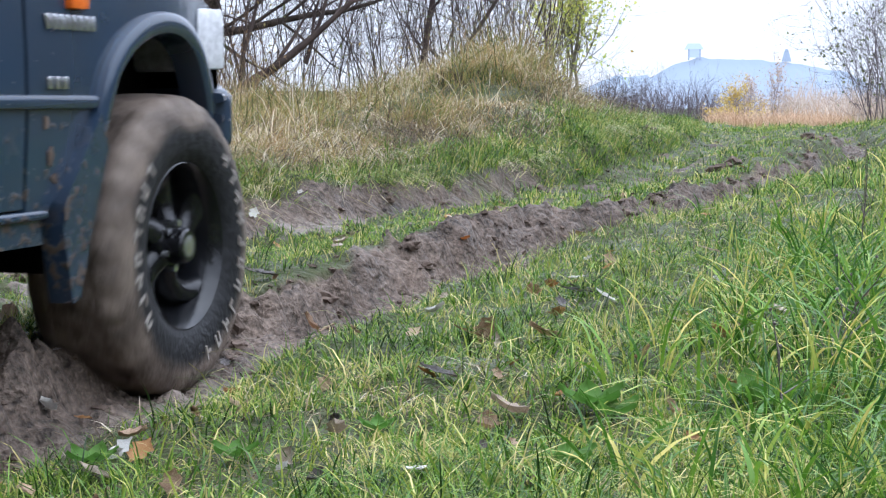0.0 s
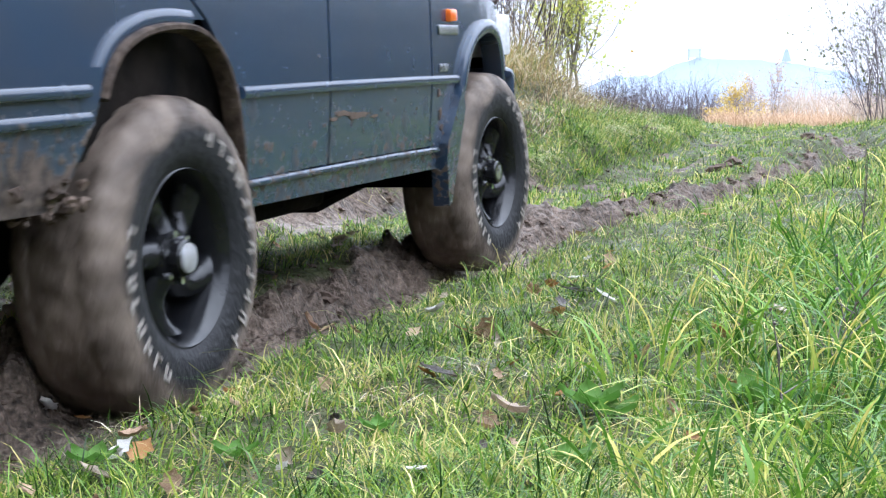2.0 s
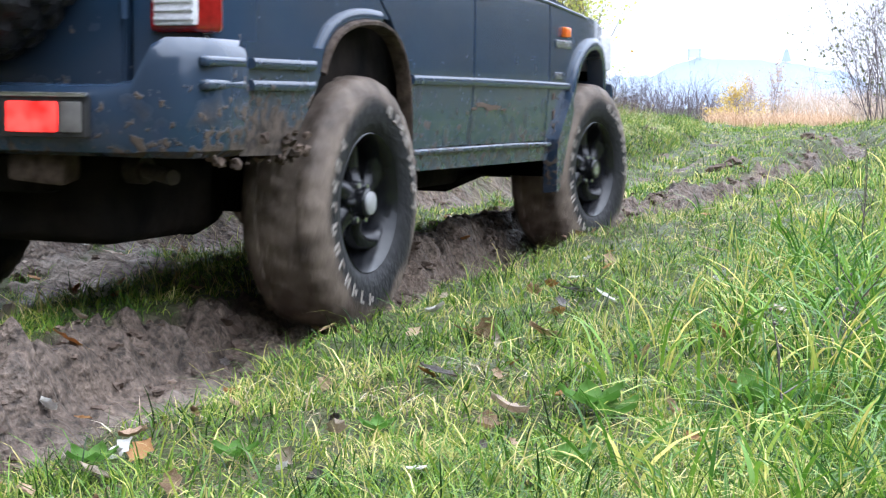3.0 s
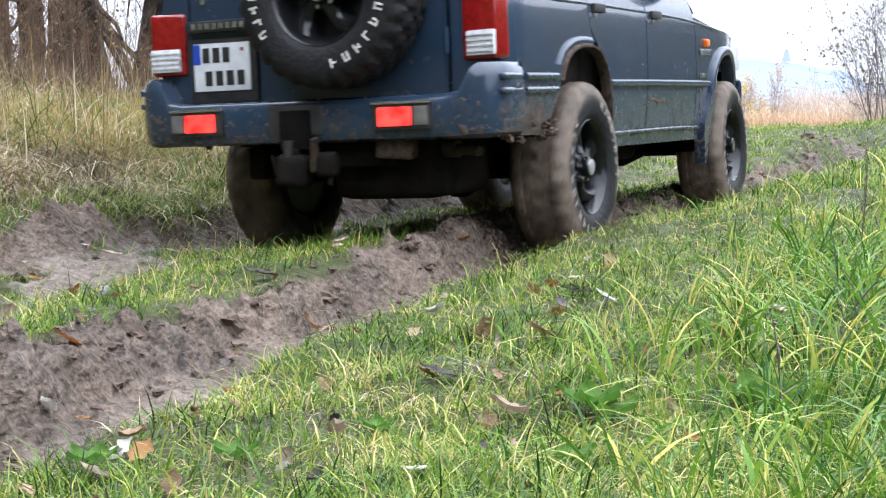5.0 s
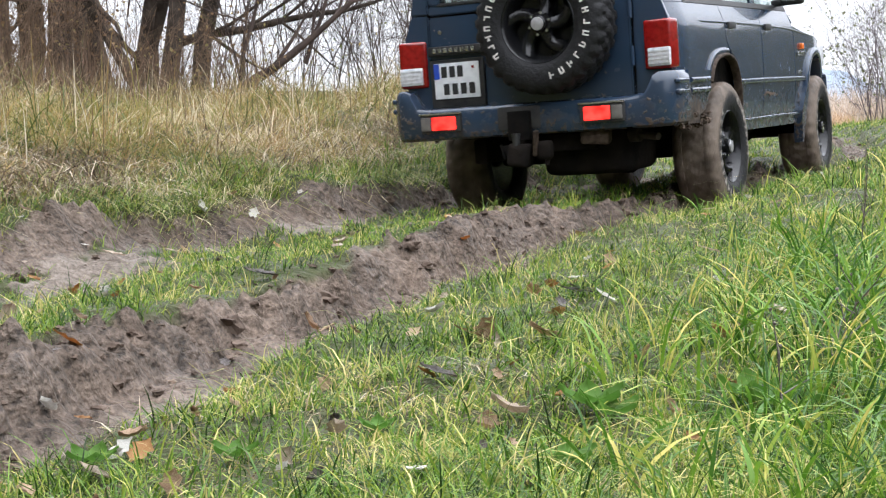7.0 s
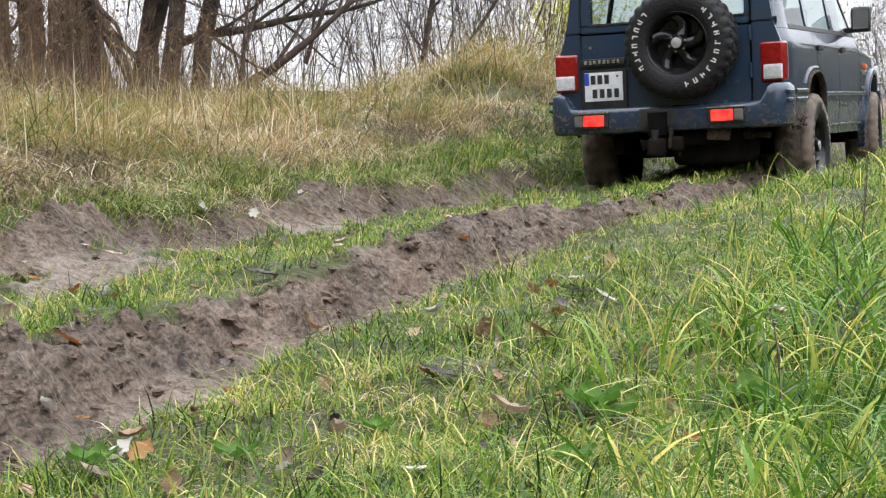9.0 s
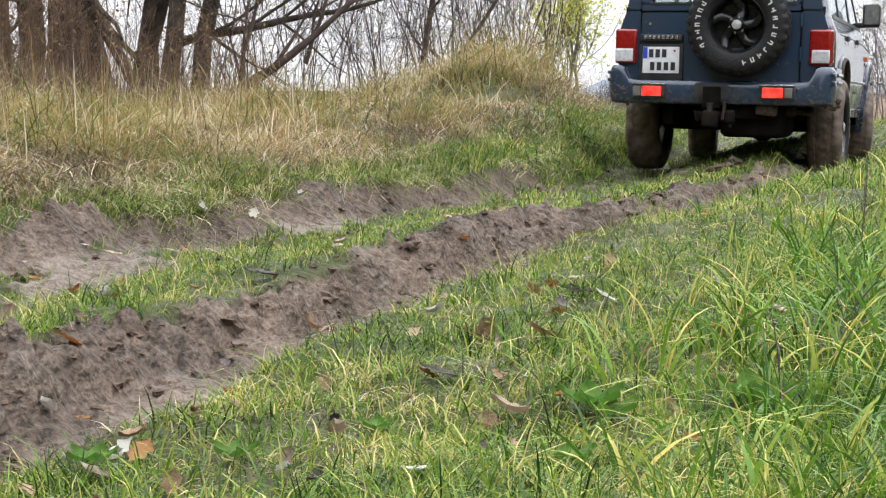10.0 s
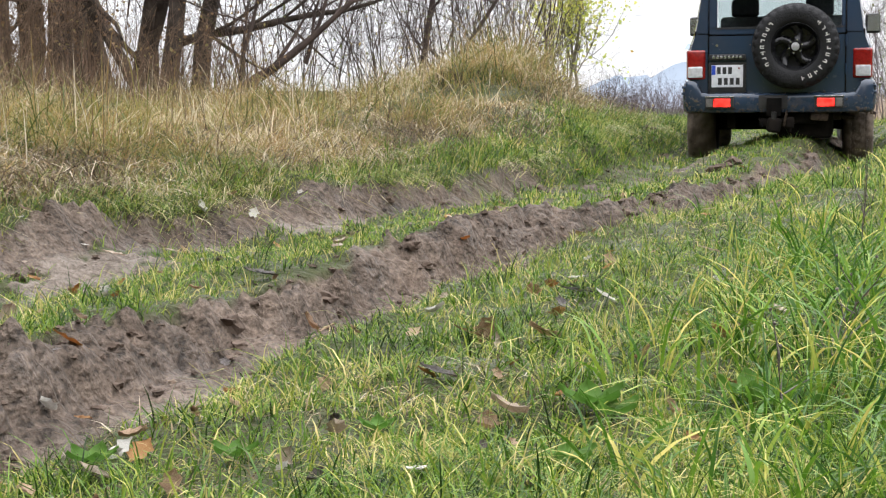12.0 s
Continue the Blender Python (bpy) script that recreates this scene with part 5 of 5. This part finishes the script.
        x, y = 4.0 + 0.185 * k + r.uniform(-0.15, 0.15), r.uniform(39, 45)
        stems = [((r.uniform(-0.5, 0.5), r.uniform(-0.4, 0.4), 0), (r.gauss(0, 0.35), r.gauss(0, 0.25), 1), r.uniform(0.8, 1.35) * (1.12 if 5.6 < x < 7.2 else 0.9), 0.016, 2, 5, 0.55, 0.08) for j in range(11)]
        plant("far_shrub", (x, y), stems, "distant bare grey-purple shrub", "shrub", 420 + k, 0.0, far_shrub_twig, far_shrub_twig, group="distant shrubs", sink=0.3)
    r = random.Random(8)
    for k, (x, y, ln, count) in enumerate(((7.45, 39, 1.0, 1100), (7.05, 38, 0.6, 700), (7.9, 40, 0.75, 350))):
        stems = [((r.uniform(-0.3, 0.3), 0, 0), (r.gauss(0, 0.3), r.gauss(0, 0.3), 1), ln, 0.014, 2, 6, 0.5, 0.1) for j in range(7)]
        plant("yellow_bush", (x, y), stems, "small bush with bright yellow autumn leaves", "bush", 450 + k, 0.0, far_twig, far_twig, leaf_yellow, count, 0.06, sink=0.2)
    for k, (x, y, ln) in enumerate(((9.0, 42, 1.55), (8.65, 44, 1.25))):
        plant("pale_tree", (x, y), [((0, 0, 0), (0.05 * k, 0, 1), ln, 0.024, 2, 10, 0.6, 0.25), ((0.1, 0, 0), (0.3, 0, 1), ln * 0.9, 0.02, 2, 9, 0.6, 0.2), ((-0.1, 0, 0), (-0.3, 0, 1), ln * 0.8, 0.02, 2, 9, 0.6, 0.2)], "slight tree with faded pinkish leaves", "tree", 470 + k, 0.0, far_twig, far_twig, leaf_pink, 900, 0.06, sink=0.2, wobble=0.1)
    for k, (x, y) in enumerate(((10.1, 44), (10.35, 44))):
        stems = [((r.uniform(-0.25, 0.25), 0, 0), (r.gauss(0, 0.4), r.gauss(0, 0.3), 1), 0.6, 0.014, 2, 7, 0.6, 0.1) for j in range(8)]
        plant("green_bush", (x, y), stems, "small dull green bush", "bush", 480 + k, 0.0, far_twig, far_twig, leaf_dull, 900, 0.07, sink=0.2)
    # reeds and rusty grass beyond the crest
    k = 6500
    x, y = rng.uniform(9.6, 15, k), rng.uniform(38, 52, k)
    blades("reeds", x, y, rng.gamma(9, 0.085, k) * (1 + 0.5 * fractal(x, y, 2.0, 7)), rng.uniform(0.01, 0.025, k), rng.uniform(0.1, 0.8, k), reed, "pale dry reeds beyond the crest", "reeds", segs=4)
    k = 3500
    x, y = rng.uniform(6.4, 9.3, k), rng.uniform(34, 38, k)
    blades("rusty_grass", x, y, rng.gamma(6, 0.055, k), rng.uniform(0.01, 0.02, k), rng.uniform(0.2, 1.2, k), rusty, "rust-coloured dry grass beyond the crest", segs=3)
    k = 26000
    x, y = rng.uniform(1, 22, k), 24 + 40 * rng.uniform(0, 1, k) ** 1.6
    blades("far_turf", x, y, rng.gamma(5, 0.02, k), rng.uniform(0.01, 0.02, k), rng.uniform(0.3, 1.3, k), green, "far meadow grass", segs=2)


def build_distance():
    # haze is painted: the distance gets a pale blue glow of its own
    haze = bpy.data.materials.new("painted_haze_blue")
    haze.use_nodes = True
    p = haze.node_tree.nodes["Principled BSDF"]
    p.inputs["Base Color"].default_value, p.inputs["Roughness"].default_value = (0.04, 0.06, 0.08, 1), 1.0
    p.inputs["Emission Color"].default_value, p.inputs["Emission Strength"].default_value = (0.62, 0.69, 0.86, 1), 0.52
    # paler copy with a stronger glow, for more haze on the tower
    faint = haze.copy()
    faint.name = "painted_haze_faint"
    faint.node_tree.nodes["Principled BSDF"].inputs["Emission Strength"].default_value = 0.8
    ridge_x = np.array([60, 130, 155, 185, 205, 225, 249, 290, 330, 365, 400, 430, 480, 600])
    ridge_z = np.array([0, 18, 30, 34, 33, 46, 51, 50, 48, 44, 36, 24, 10, 0])
    xs = np.arange(60, 600, 3.0)
    top = np.interp(xs, ridge_x, ridge_z) + 1.6 * fractal(xs, xs * 0 + 3, 14, 5) + 2.2 * np.clip(fractal(xs, xs * 0, 9, 15), 0, 1) * (xs < 215)
    v, f = [], []
    for j in range(9):
        t = j / 8
        for x, z in zip(xs, top):
            v.append((x, 1500 - 260 * (1 - t) ** 1.5 + 200 * max(0, t - 0.999), max(z, 0.0) * t ** 0.7 - 2))
    w = len(xs)
    for j in range(8):
        for i in range(w - 1):
            f.append((j * w + i, j * w + i + 1, (j + 1) * w + i + 1, (j + 1) * w + i))
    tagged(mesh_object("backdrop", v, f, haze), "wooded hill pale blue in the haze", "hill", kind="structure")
    tower = tagged(new("lookout_tower"), "pale lookout tower on the hill in haze", "tower")
    tower.location = (245, 1496, 48)
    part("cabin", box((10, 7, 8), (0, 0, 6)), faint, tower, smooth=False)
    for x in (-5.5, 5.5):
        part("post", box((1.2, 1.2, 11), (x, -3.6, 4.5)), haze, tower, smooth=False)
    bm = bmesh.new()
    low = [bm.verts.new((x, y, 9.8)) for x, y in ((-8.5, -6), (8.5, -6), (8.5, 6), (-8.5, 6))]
    top = [bm.verts.new((x, 0, 15.5)) for x in (-6, 6)]
    bm.faces.new(low), bm.faces.new((low[0], low[1], top[1], top[0])), bm.faces.new((low[2], low[3], top[0], top[1]))
    bm.faces.new((low[1], low[2], top[1])), bm.faces.new((low[3], low[0], top[0]))
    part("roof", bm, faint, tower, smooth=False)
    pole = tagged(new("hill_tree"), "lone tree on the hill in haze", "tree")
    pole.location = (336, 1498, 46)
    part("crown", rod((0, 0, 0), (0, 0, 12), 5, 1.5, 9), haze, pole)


def build_shade_hedge():
    """A plain unseen hedge, added beyond the verge and behind to block low light."""
    run = [(10.5, 24), (9.6, 18), (9.0, 12), (8.5, 6), (8.0, 0), (6.5, -6), (2, -10), (-5, -11), (-7.5, -8), (-6.6, 0), (-6.6, 7), (-8.5, 14), (-10, 24)]
    v, f = [], []
    pts = []
    for (a, b), (c, d) in zip(run, run[1:]):
        for k in range(24):
            pts.append((a + (c - a) * k / 24, b + (d - b) * k / 24))
    rows = 9
    for k, (x, y) in enumerate(pts):
        for j in range(rows):
            h = j / (rows - 1)
            bulge = 0.5 * math.sin(math.pi * h) + 0.35 * noise.noise((x * 1.3, y * 1.3, h * 4)) + 0.15 * noise.noise((x * 4, y * 4, h * 9))
            away = Vector((x - 1, y - 6, 0)).normalized()
            # height set by how much low sky it has to block
            v.append((x - away.x * bulge, y - away.y * bulge, 0.2 + h * ((2.8 if x > 3 else 8.0) + 0.9 * noise.noise((x * 0.7, y * 0.7, 3)) + 0.5 * noise.noise((x * 2.7, y * 2.7, 9)))))
    for k in range(len(pts) - 1):
        for j in range(rows - 1):
            a = k * rows + j
            f.append((a, a + 1, a + rows + 1, a + rows))
    tagged(mesh_object("backdrop_shade_hedge", v, f, mat("dark_hedge", (0.03, 0.035, 0.015), 0.9, 0, (0.1, 0.09, 0.05), 3, bump=1.0, bump_scale=12)), "dark bare hedge closing the meadow", "hedge", kind="structure")


build_trees()
build_distance()
build_shade_hedge()


# ---- loose things on the ground
dead_leaf = mat("brown_dead_leaf", (0.26, 0.16, 0.095), 0.6, 0, (0.44, 0.31, 0.2), 30, bump=0.4)
pale_leaf = mat("pale_dead_leaf", (0.5, 0.42, 0.34), 0.6, 0, (0.36, 0.27, 0.2), 30, bump=0.4)
white_leaf = mat("whitish_leaf", (0.62, 0.6, 0.56), 0.5, 0, (0.45, 0.42, 0.38), 30, bump=0.3)
dark_leaf = mat("dark_wet_leaf", (0.05, 0.04, 0.038), 0.35, 0, (0.11, 0.085, 0.075), 30, bump=0.4)
orange_leaf = mat("orange_leaf", (0.4, 0.21, 0.06), 0.55, 0, (0.3, 0.14, 0.045), 30, bump=0.3)
green_leaf = blade_mat("broad_green_leaf", [(0.0, (0.14, 0.28, 0.05)), (1.0, (0.24, 0.4, 0.1))], 0.45, 0.35)


def leaf_shape(seed, size, curl, lobes):
    """One curled leaf with a lobed rim and a stalk."""
    r = random.Random(seed)
    bm = bmesh.new()
    rows = []
    for j in range(9):
        t = j / 8
        w = 0.34 * max(math.sin(math.pi * min(t * 0.97 + 0.02, 1)), 0.0) ** 1.15 * (1 + lobes * math.sin(t * 17 + seed)) * size + 0.004 * size
        z = curl * size * (t - 0.4) ** 2 + r.uniform(-0.02, 0.02) * size
        rows.append([bm.verts.new((w * u, (t - 0.5) * size, z + curl * 0.8 * size * (abs(u) ** 1.5) * 0.5 + r.uniform(-0.02, 0.02) * size)) for u in (-1, -0.5, 0, 0.5, 1)])
    for a, b in zip(rows, rows[1:]):
        for k in range(4):
            bm.faces.new((a[k], a[k + 1], b[k + 1], b[k]))
    bmesh.ops.solidify(bm, geom=bm.faces[:], thickness=0.0012)
    rod((0, -0.48 * size, 0), (0.05 * size, -0.85 * size, 0.06 * size), 0.0014, 0.001, 5, bm)
    return bm


def build_litter():
    kinds = {
        "brown": (dead_leaf, "curled brown dead leaf on the grass"), "pale": (pale_leaf, "pale dry dead leaf on the grass"),
        "white": (white_leaf, "whitish faded leaf on the grass"), "dark": (dark_leaf, "dark wet rotten leaf on the grass"),
        "orange": (orange_leaf, "orange-brown fallen leaf on the grass")}
    made = {}
    def leaf(kind, x, y, size, tilt, turn, shape=0, lift=0.025):
        key = (kind, shape)
        z = float(height(np.array([x]), np.array([y]))[0]) + lift
        m = pose(x, y, z, tilt, tilt * 0.4, turn) @ Matrix.Diagonal((size, size, size, 1))
        if key not in made:
            ob = part("fallen_leaf", leaf_shape(3 + shape * 5, 1.0, 0.12 + 0.3 * shape, 0.34), kinds[kind][0], None)
            tagged(ob, kinds[kind][1], "leaf", "fallen leaves")
            ob.matrix_basis = m
            made[key] = ob
        else:
            copy_thing(made[key], pose(x, y, z, tilt, tilt * 0.4, turn)).scale = (size, size, size)
    for kind, x, y, size, tilt, turn, shape in (
            ("brown", 0.06, 3.68, 0.075, 20, 100, 0), ("brown", 0.1, 3.7, 0.08, 75, 10, 1), ("pale", 0.13, 3.58, 0.06, 50, 40, 0), ("dark", 0.37, 4.14, 0.09, 5, 80, 0),
            ("white", 0.43, 3.99, 0.07, 25, 60, 0), ("dark", -0.01, 3.09, 0.085, 12, 70, 0), ("pale", 0.12, 2.78, 0.075, 15, 80, 1), ("pale", -0.56, 2.4, 0.06, 20, 80, 0),
            ("brown", -0.42, 2.29, 0.05, 50, 20, 1), ("orange", -0.9, 3.6, 0.08, 30, 110, 0), ("dark", -0.59, 4.9, 0.12, 6, 75, 0), 
            ("brown", -0.65, 2.32, 0.04, 20, 50, 0), ("pale", -1.23, 4.26, 0.08, 50, 10, 1), ("brown", 0.54, 4.93, 0.07, 60, 30, 0), ("brown", 0.24, 3.6, 0.08, 15, 90, 1),
            ("orange", 0.76, 2.88, 0.06, 40, 80, 0), ("pale", -0.26, 2.45, 0.04, 70, 10, 1), ("pale", -1.35, 6.2, 0.1, 10, 90, 0), ("orange", -1.58, 5.83, 0.07, 10, 60, 0),
            ("pale", -1.14, 6.38, 0.07, 10, 90, 0), ("white", -0.96, 7.69, 0.07, 60, 0, 0), ("white", -1.19, 7.45, 0.08, 40, 50, 1), ("brown", -0.25, 3.16, 0.045, 50, 0, 0),
            ("pale", 0.92, 5.22, 0.08, 10, 70, 0), ("pale", -0.91, 3.76, 0.05, 20, 70, 1), ("dark", 0.4, 4.35, 0.09, 10, 120, 0), ("brown", -0.4, 4.51, 0.07, 40, 70, 1),
            ("orange", -0.75, 2.5, 0.05, 30, 60, 0), ("dark", 0.32, 4.05, 0.06, 30, 30, 0)):
        leaf(kind, x, y, size, tilt, turn, shape)
    r = random.Random(77)
    for k in range(230):
        y = 2.1 + 11 * r.random() ** 1.4
        x = r.uniform(-0.3, 0.3) * y
        if float(across(np.array([x]), np.array([y]))[0]) < -1.6:
            continue
        leaf(r.choice(("brown", "brown", "pale", "dark", "orange", "white")), x, y, r.uniform(0.025, 0.065), r.uniform(0, 40), r.uniform(0, 360), r.choice((0, 1)))
    # broad-leaved weeds
    for x, y, size in ((0.28, 2.79, 0.07), (0.31, 2.74, 0.06), (0.61, 2.87, 0.09), (0.64, 2.8, 0.08), (-0.6, 2.55, 0.05), (-0.35, 2.5, 0.045), (0.2, 2.35, 0.05), (-0.12, 2.7, 0.04)):
        weed = tagged(new("weed"), "small broad-leaved green weed in the grass", "plant", "broad-leaved weeds")
        weed.location = (x, y, float(height(np.array([x]), np.array([y]))[0]))
        for k in range(5):
            ob = part("leaf_blade", leaf_shape(20 + k, size, 0.35, 0.05), green_leaf, weed)
            ob.matrix_basis = pose(0, 0, 0.012, 0, 0, 72 * k + 20 * x) @ pose(0, size * 0.55, size * 0.25, 22)
    # dead weed stalks with brown seed heads, standing in the verge
    r = random.Random(31)
    for x, y, dx, tall in ((0.82, 3.2, 0.1, 0.27), (0.86, 3.25, 0.05, 0.2), (1.3, 4.7, 0.02, 0.25), (0.62, 2.7, -0.05, 0.16), (1.75, 6.4, 0.06, 0.3)):
        z = float(height(np.array([x]), np.array([y]))[0])
        weed = tagged(new("dead_weed"), "dead brown weed stalk with a dark seed head", "plant", "dead weeds")
        weed.location = (x, y, z)
        lines = []
        grow(r, (0, 0, 0), (dx / tall, 0, 1), tall, 0.0022, 1, lines, 0.5, 0.3, 4, 0.08)
        v, f = tubes(lines, 5)
        mesh_object("stalk", v, f, dark_leaf).parent = weed
        for line in lines[:3]:
            bm = bmesh.new()
            bmesh.ops.create_icosphere(bm, subdivisions=2, radius=0.0035)
            for q in bm.verts:
                q.co = q.co * r.uniform(0.6, 1.3) + line[-1][0]
            part("seed_head", bm, dark_leaf, weed)
    # clods thrown up along the edges of the rut
    verts, faces = [], []
    bm = bmesh.new()
    bmesh.ops.create_icosphere(bm, subdivisions=2, radius=1)
    bm.verts.ensure_lookup_table()
    ico = np.array([v.co[:] for v in bm.verts])
    tri = np.array([[v.index for v in f.verts] for f in bm.faces])
    bm.free()
    def clod(x, y, s, flat=0.65):
        z = float(height(np.array([x]), np.array([y]))[0])
        q = ico * (1 + 0.28 * rng.standard_normal((len(ico), 1))) * s * np.array([1, 1.15, flat])
        faces.extend((tri + len(verts)).tolist())
        verts.extend((q + [x, y, z + s * 0.1]).tolist())
    for k in range(1000):
        y = 2.4 + 16 * rng.uniform() ** 1.3
        d = rng.choice([0.46, 0.5, 0.55, 0.62, 0.72, 0.84, 0.93], p=[0.2, 0.2, 0.15, 0.12, 0.15, 0.1, 0.08]) + rng.normal(0, 0.04)
        x = np.interp(y, LINE_Y, LINE_X) + d * 1.07
        clod(x, y, rng.gamma(2.0, 0.0042))
    for k in range(300):
        y = 5 + 14 * rng.uniform()
        x = np.interp(y, LINE_Y, LINE_X) + rng.normal(-1.0, 0.1) * 1.07
        clod(x, y, rng.gamma(2.0, 0.0042))
    for x, y, s in ((0.26, 7.3, 0.055), (0.32, 7.35, 0.045), (0.2, 7.25, 0.04), (-0.02, 7.0, 0.035), (1.0, 9.0, 0.06), (1.05, 9.1, 0.05), (0.95, 9.05, 0.045), (2.0, 11.2, 0.06), (2.1, 11.3, 0.07), (2.2, 11.5, 0.06), (3.4, 14.2, 0.07), (3.5, 14.3, 0.06), (1.9, 14.5, 0.07), (2.0, 14.7, 0.06)):
        clod(x, y, s)
    tagged(mesh_object("mud_clods", verts, faces, caked, False), "wet brown mud clods along the ruts", "mud", kind="stuff")


build_litter()


def build_meadow():
    """The meadow goes on beside and behind the eye, in coarser blades."""
    x, y = rng.uniform(-6, 7, 45000), rng.uniform(-6, 14, 45000)
    d = across(x, y)
    keep = ((np.abs(x) > 0.33 * y + 0.6) | (y < 1.2)) & (np.hypot(x, y) > 0.5) & (rng.uniform(0, 1, len(x)) > mud_mask(x, y) * 1.3) & (d > -3.5)
    x, y = x[keep], y[keep]
    k = len(x)
    blades("turf", x, y, np.clip(rng.gamma(4, 0.018, k), 0.02, 0.14), rng.uniform(0.006, 0.016, k), rng.uniform(0.5, 1.8, k), green, "meadow grass beside and behind the verge", segs=1)


build_meadow()


def motions():
    # seconds, place of the rear axle's middle on the ground, heading, pitch, lean
    rows = [
        (0, -2.171, 1.735, -0.015, -17.68, 0.87, -0.36),
        (0.5, -1.986, 2.248, 0.014, -17.46, 1.01, -0.78),
        (1, -1.740, 2.729, 0.036, -17.70, 0.97, -0.66),
        (1.5, -1.532, 3.234, -0.003, -18.31, 3.40, 0.65),
        (2, -1.370, 3.804, 0.008, -19.31, 2.45, -1.09),
        (2.5, -1.190, 4.346, 0.054, -19.60, 0.87, -0.67),
        (3, -1.001, 4.842, 0.102, -21.83, 0.26, 0.98),
        (3.2, -0.917, 5.030, 0.117, -23.19, -0.03, 1.28),
        (4.8, -0.208, 6.896, 0.072, -26.45, 0.97, -1.22),
        (5, -0.088, 7.070, 0.080, -25.38, 0.97, -2.13),
        (5.5, 0.225, 7.629, 0.098, -24.29, 1.82, -3.14),
        (6, 0.486, 8.174, 0.076, -25.56, 3.25, -1.17),
        (6.5, 0.694, 8.685, 0.109, -27.08, 1.21, -1.11),
        (7, 0.955, 9.232, 0.094, -26.14, 1.95, -3.81),
        (7.2, 1.041, 9.436, 0.103, -25.63, 2.47, -4.06),
        (9, 1.972, 11.315, 0.060, -25.47, 0.85, -2.82),
        (9.5, 2.188, 11.923, 0.196, -22.28, 1.49, 0.24),
        (10, 2.386, 12.390, 0.234, -20.15, 0.24, 1.20),
        (10.5, 2.610, 12.969, 0.249, -18.58, -1.07, -0.96),
        (11, 2.826, 13.567, 0.289, -17.40, -1.88, -3.34),
        (11.5, 3.051, 14.108, 0.246, -14.24, 0.46, -3.47),
        (12, 3.241, 14.662, 0.212, -13.60, 2.82, -0.41),
    ]
    walk(off_road_car, [(t, Matrix.Translation((x, y, z)) @ Matrix.Rotation(radians(h), 4, "Z") @ Matrix.Rotation(radians(p), 4, "X") @ Matrix.Rotation(radians(r), 4, "Y")) for t, x, y, z, h, p, r in rows])
    ts, xs, ys = np.array([r[0] for r in rows]), np.array([r[1] for r in rows]), np.array([r[2] for r in rows])
    gone = np.concatenate([[0], np.cumsum(np.hypot(np.diff(xs), np.diff(ys)))])
    turn = np.array([r[4] for r in rows])
    for ob, y, side in car_wheels:
        keys = []
        for k in range(121):
            t = k / 10
            roll = -math.degrees(np.interp(t, ts, gone) / R_TYRE)
            steer = 0.0
            if y > 1:
                dt = 0.6
                arc = np.interp(t + dt, ts, gone) - np.interp(t - dt, ts, gone)
                steer = float(np.clip(math.degrees(2.42 * radians(np.interp(t + dt, ts, turn) - np.interp(t - dt, ts, turn)) / max(arc, 0.3)), -9, 9))
            keys.append((t, Matrix.Translation((side * 0.72, y, 0.38)) @ Matrix.Rotation(radians(steer), 4, "Z") @ Matrix.Rotation(radians(roll), 4, "X") @ pose(0, 0, 0, 0, 0, 0 if side > 0 else 180)))
        walk(ob, keys)


motions()
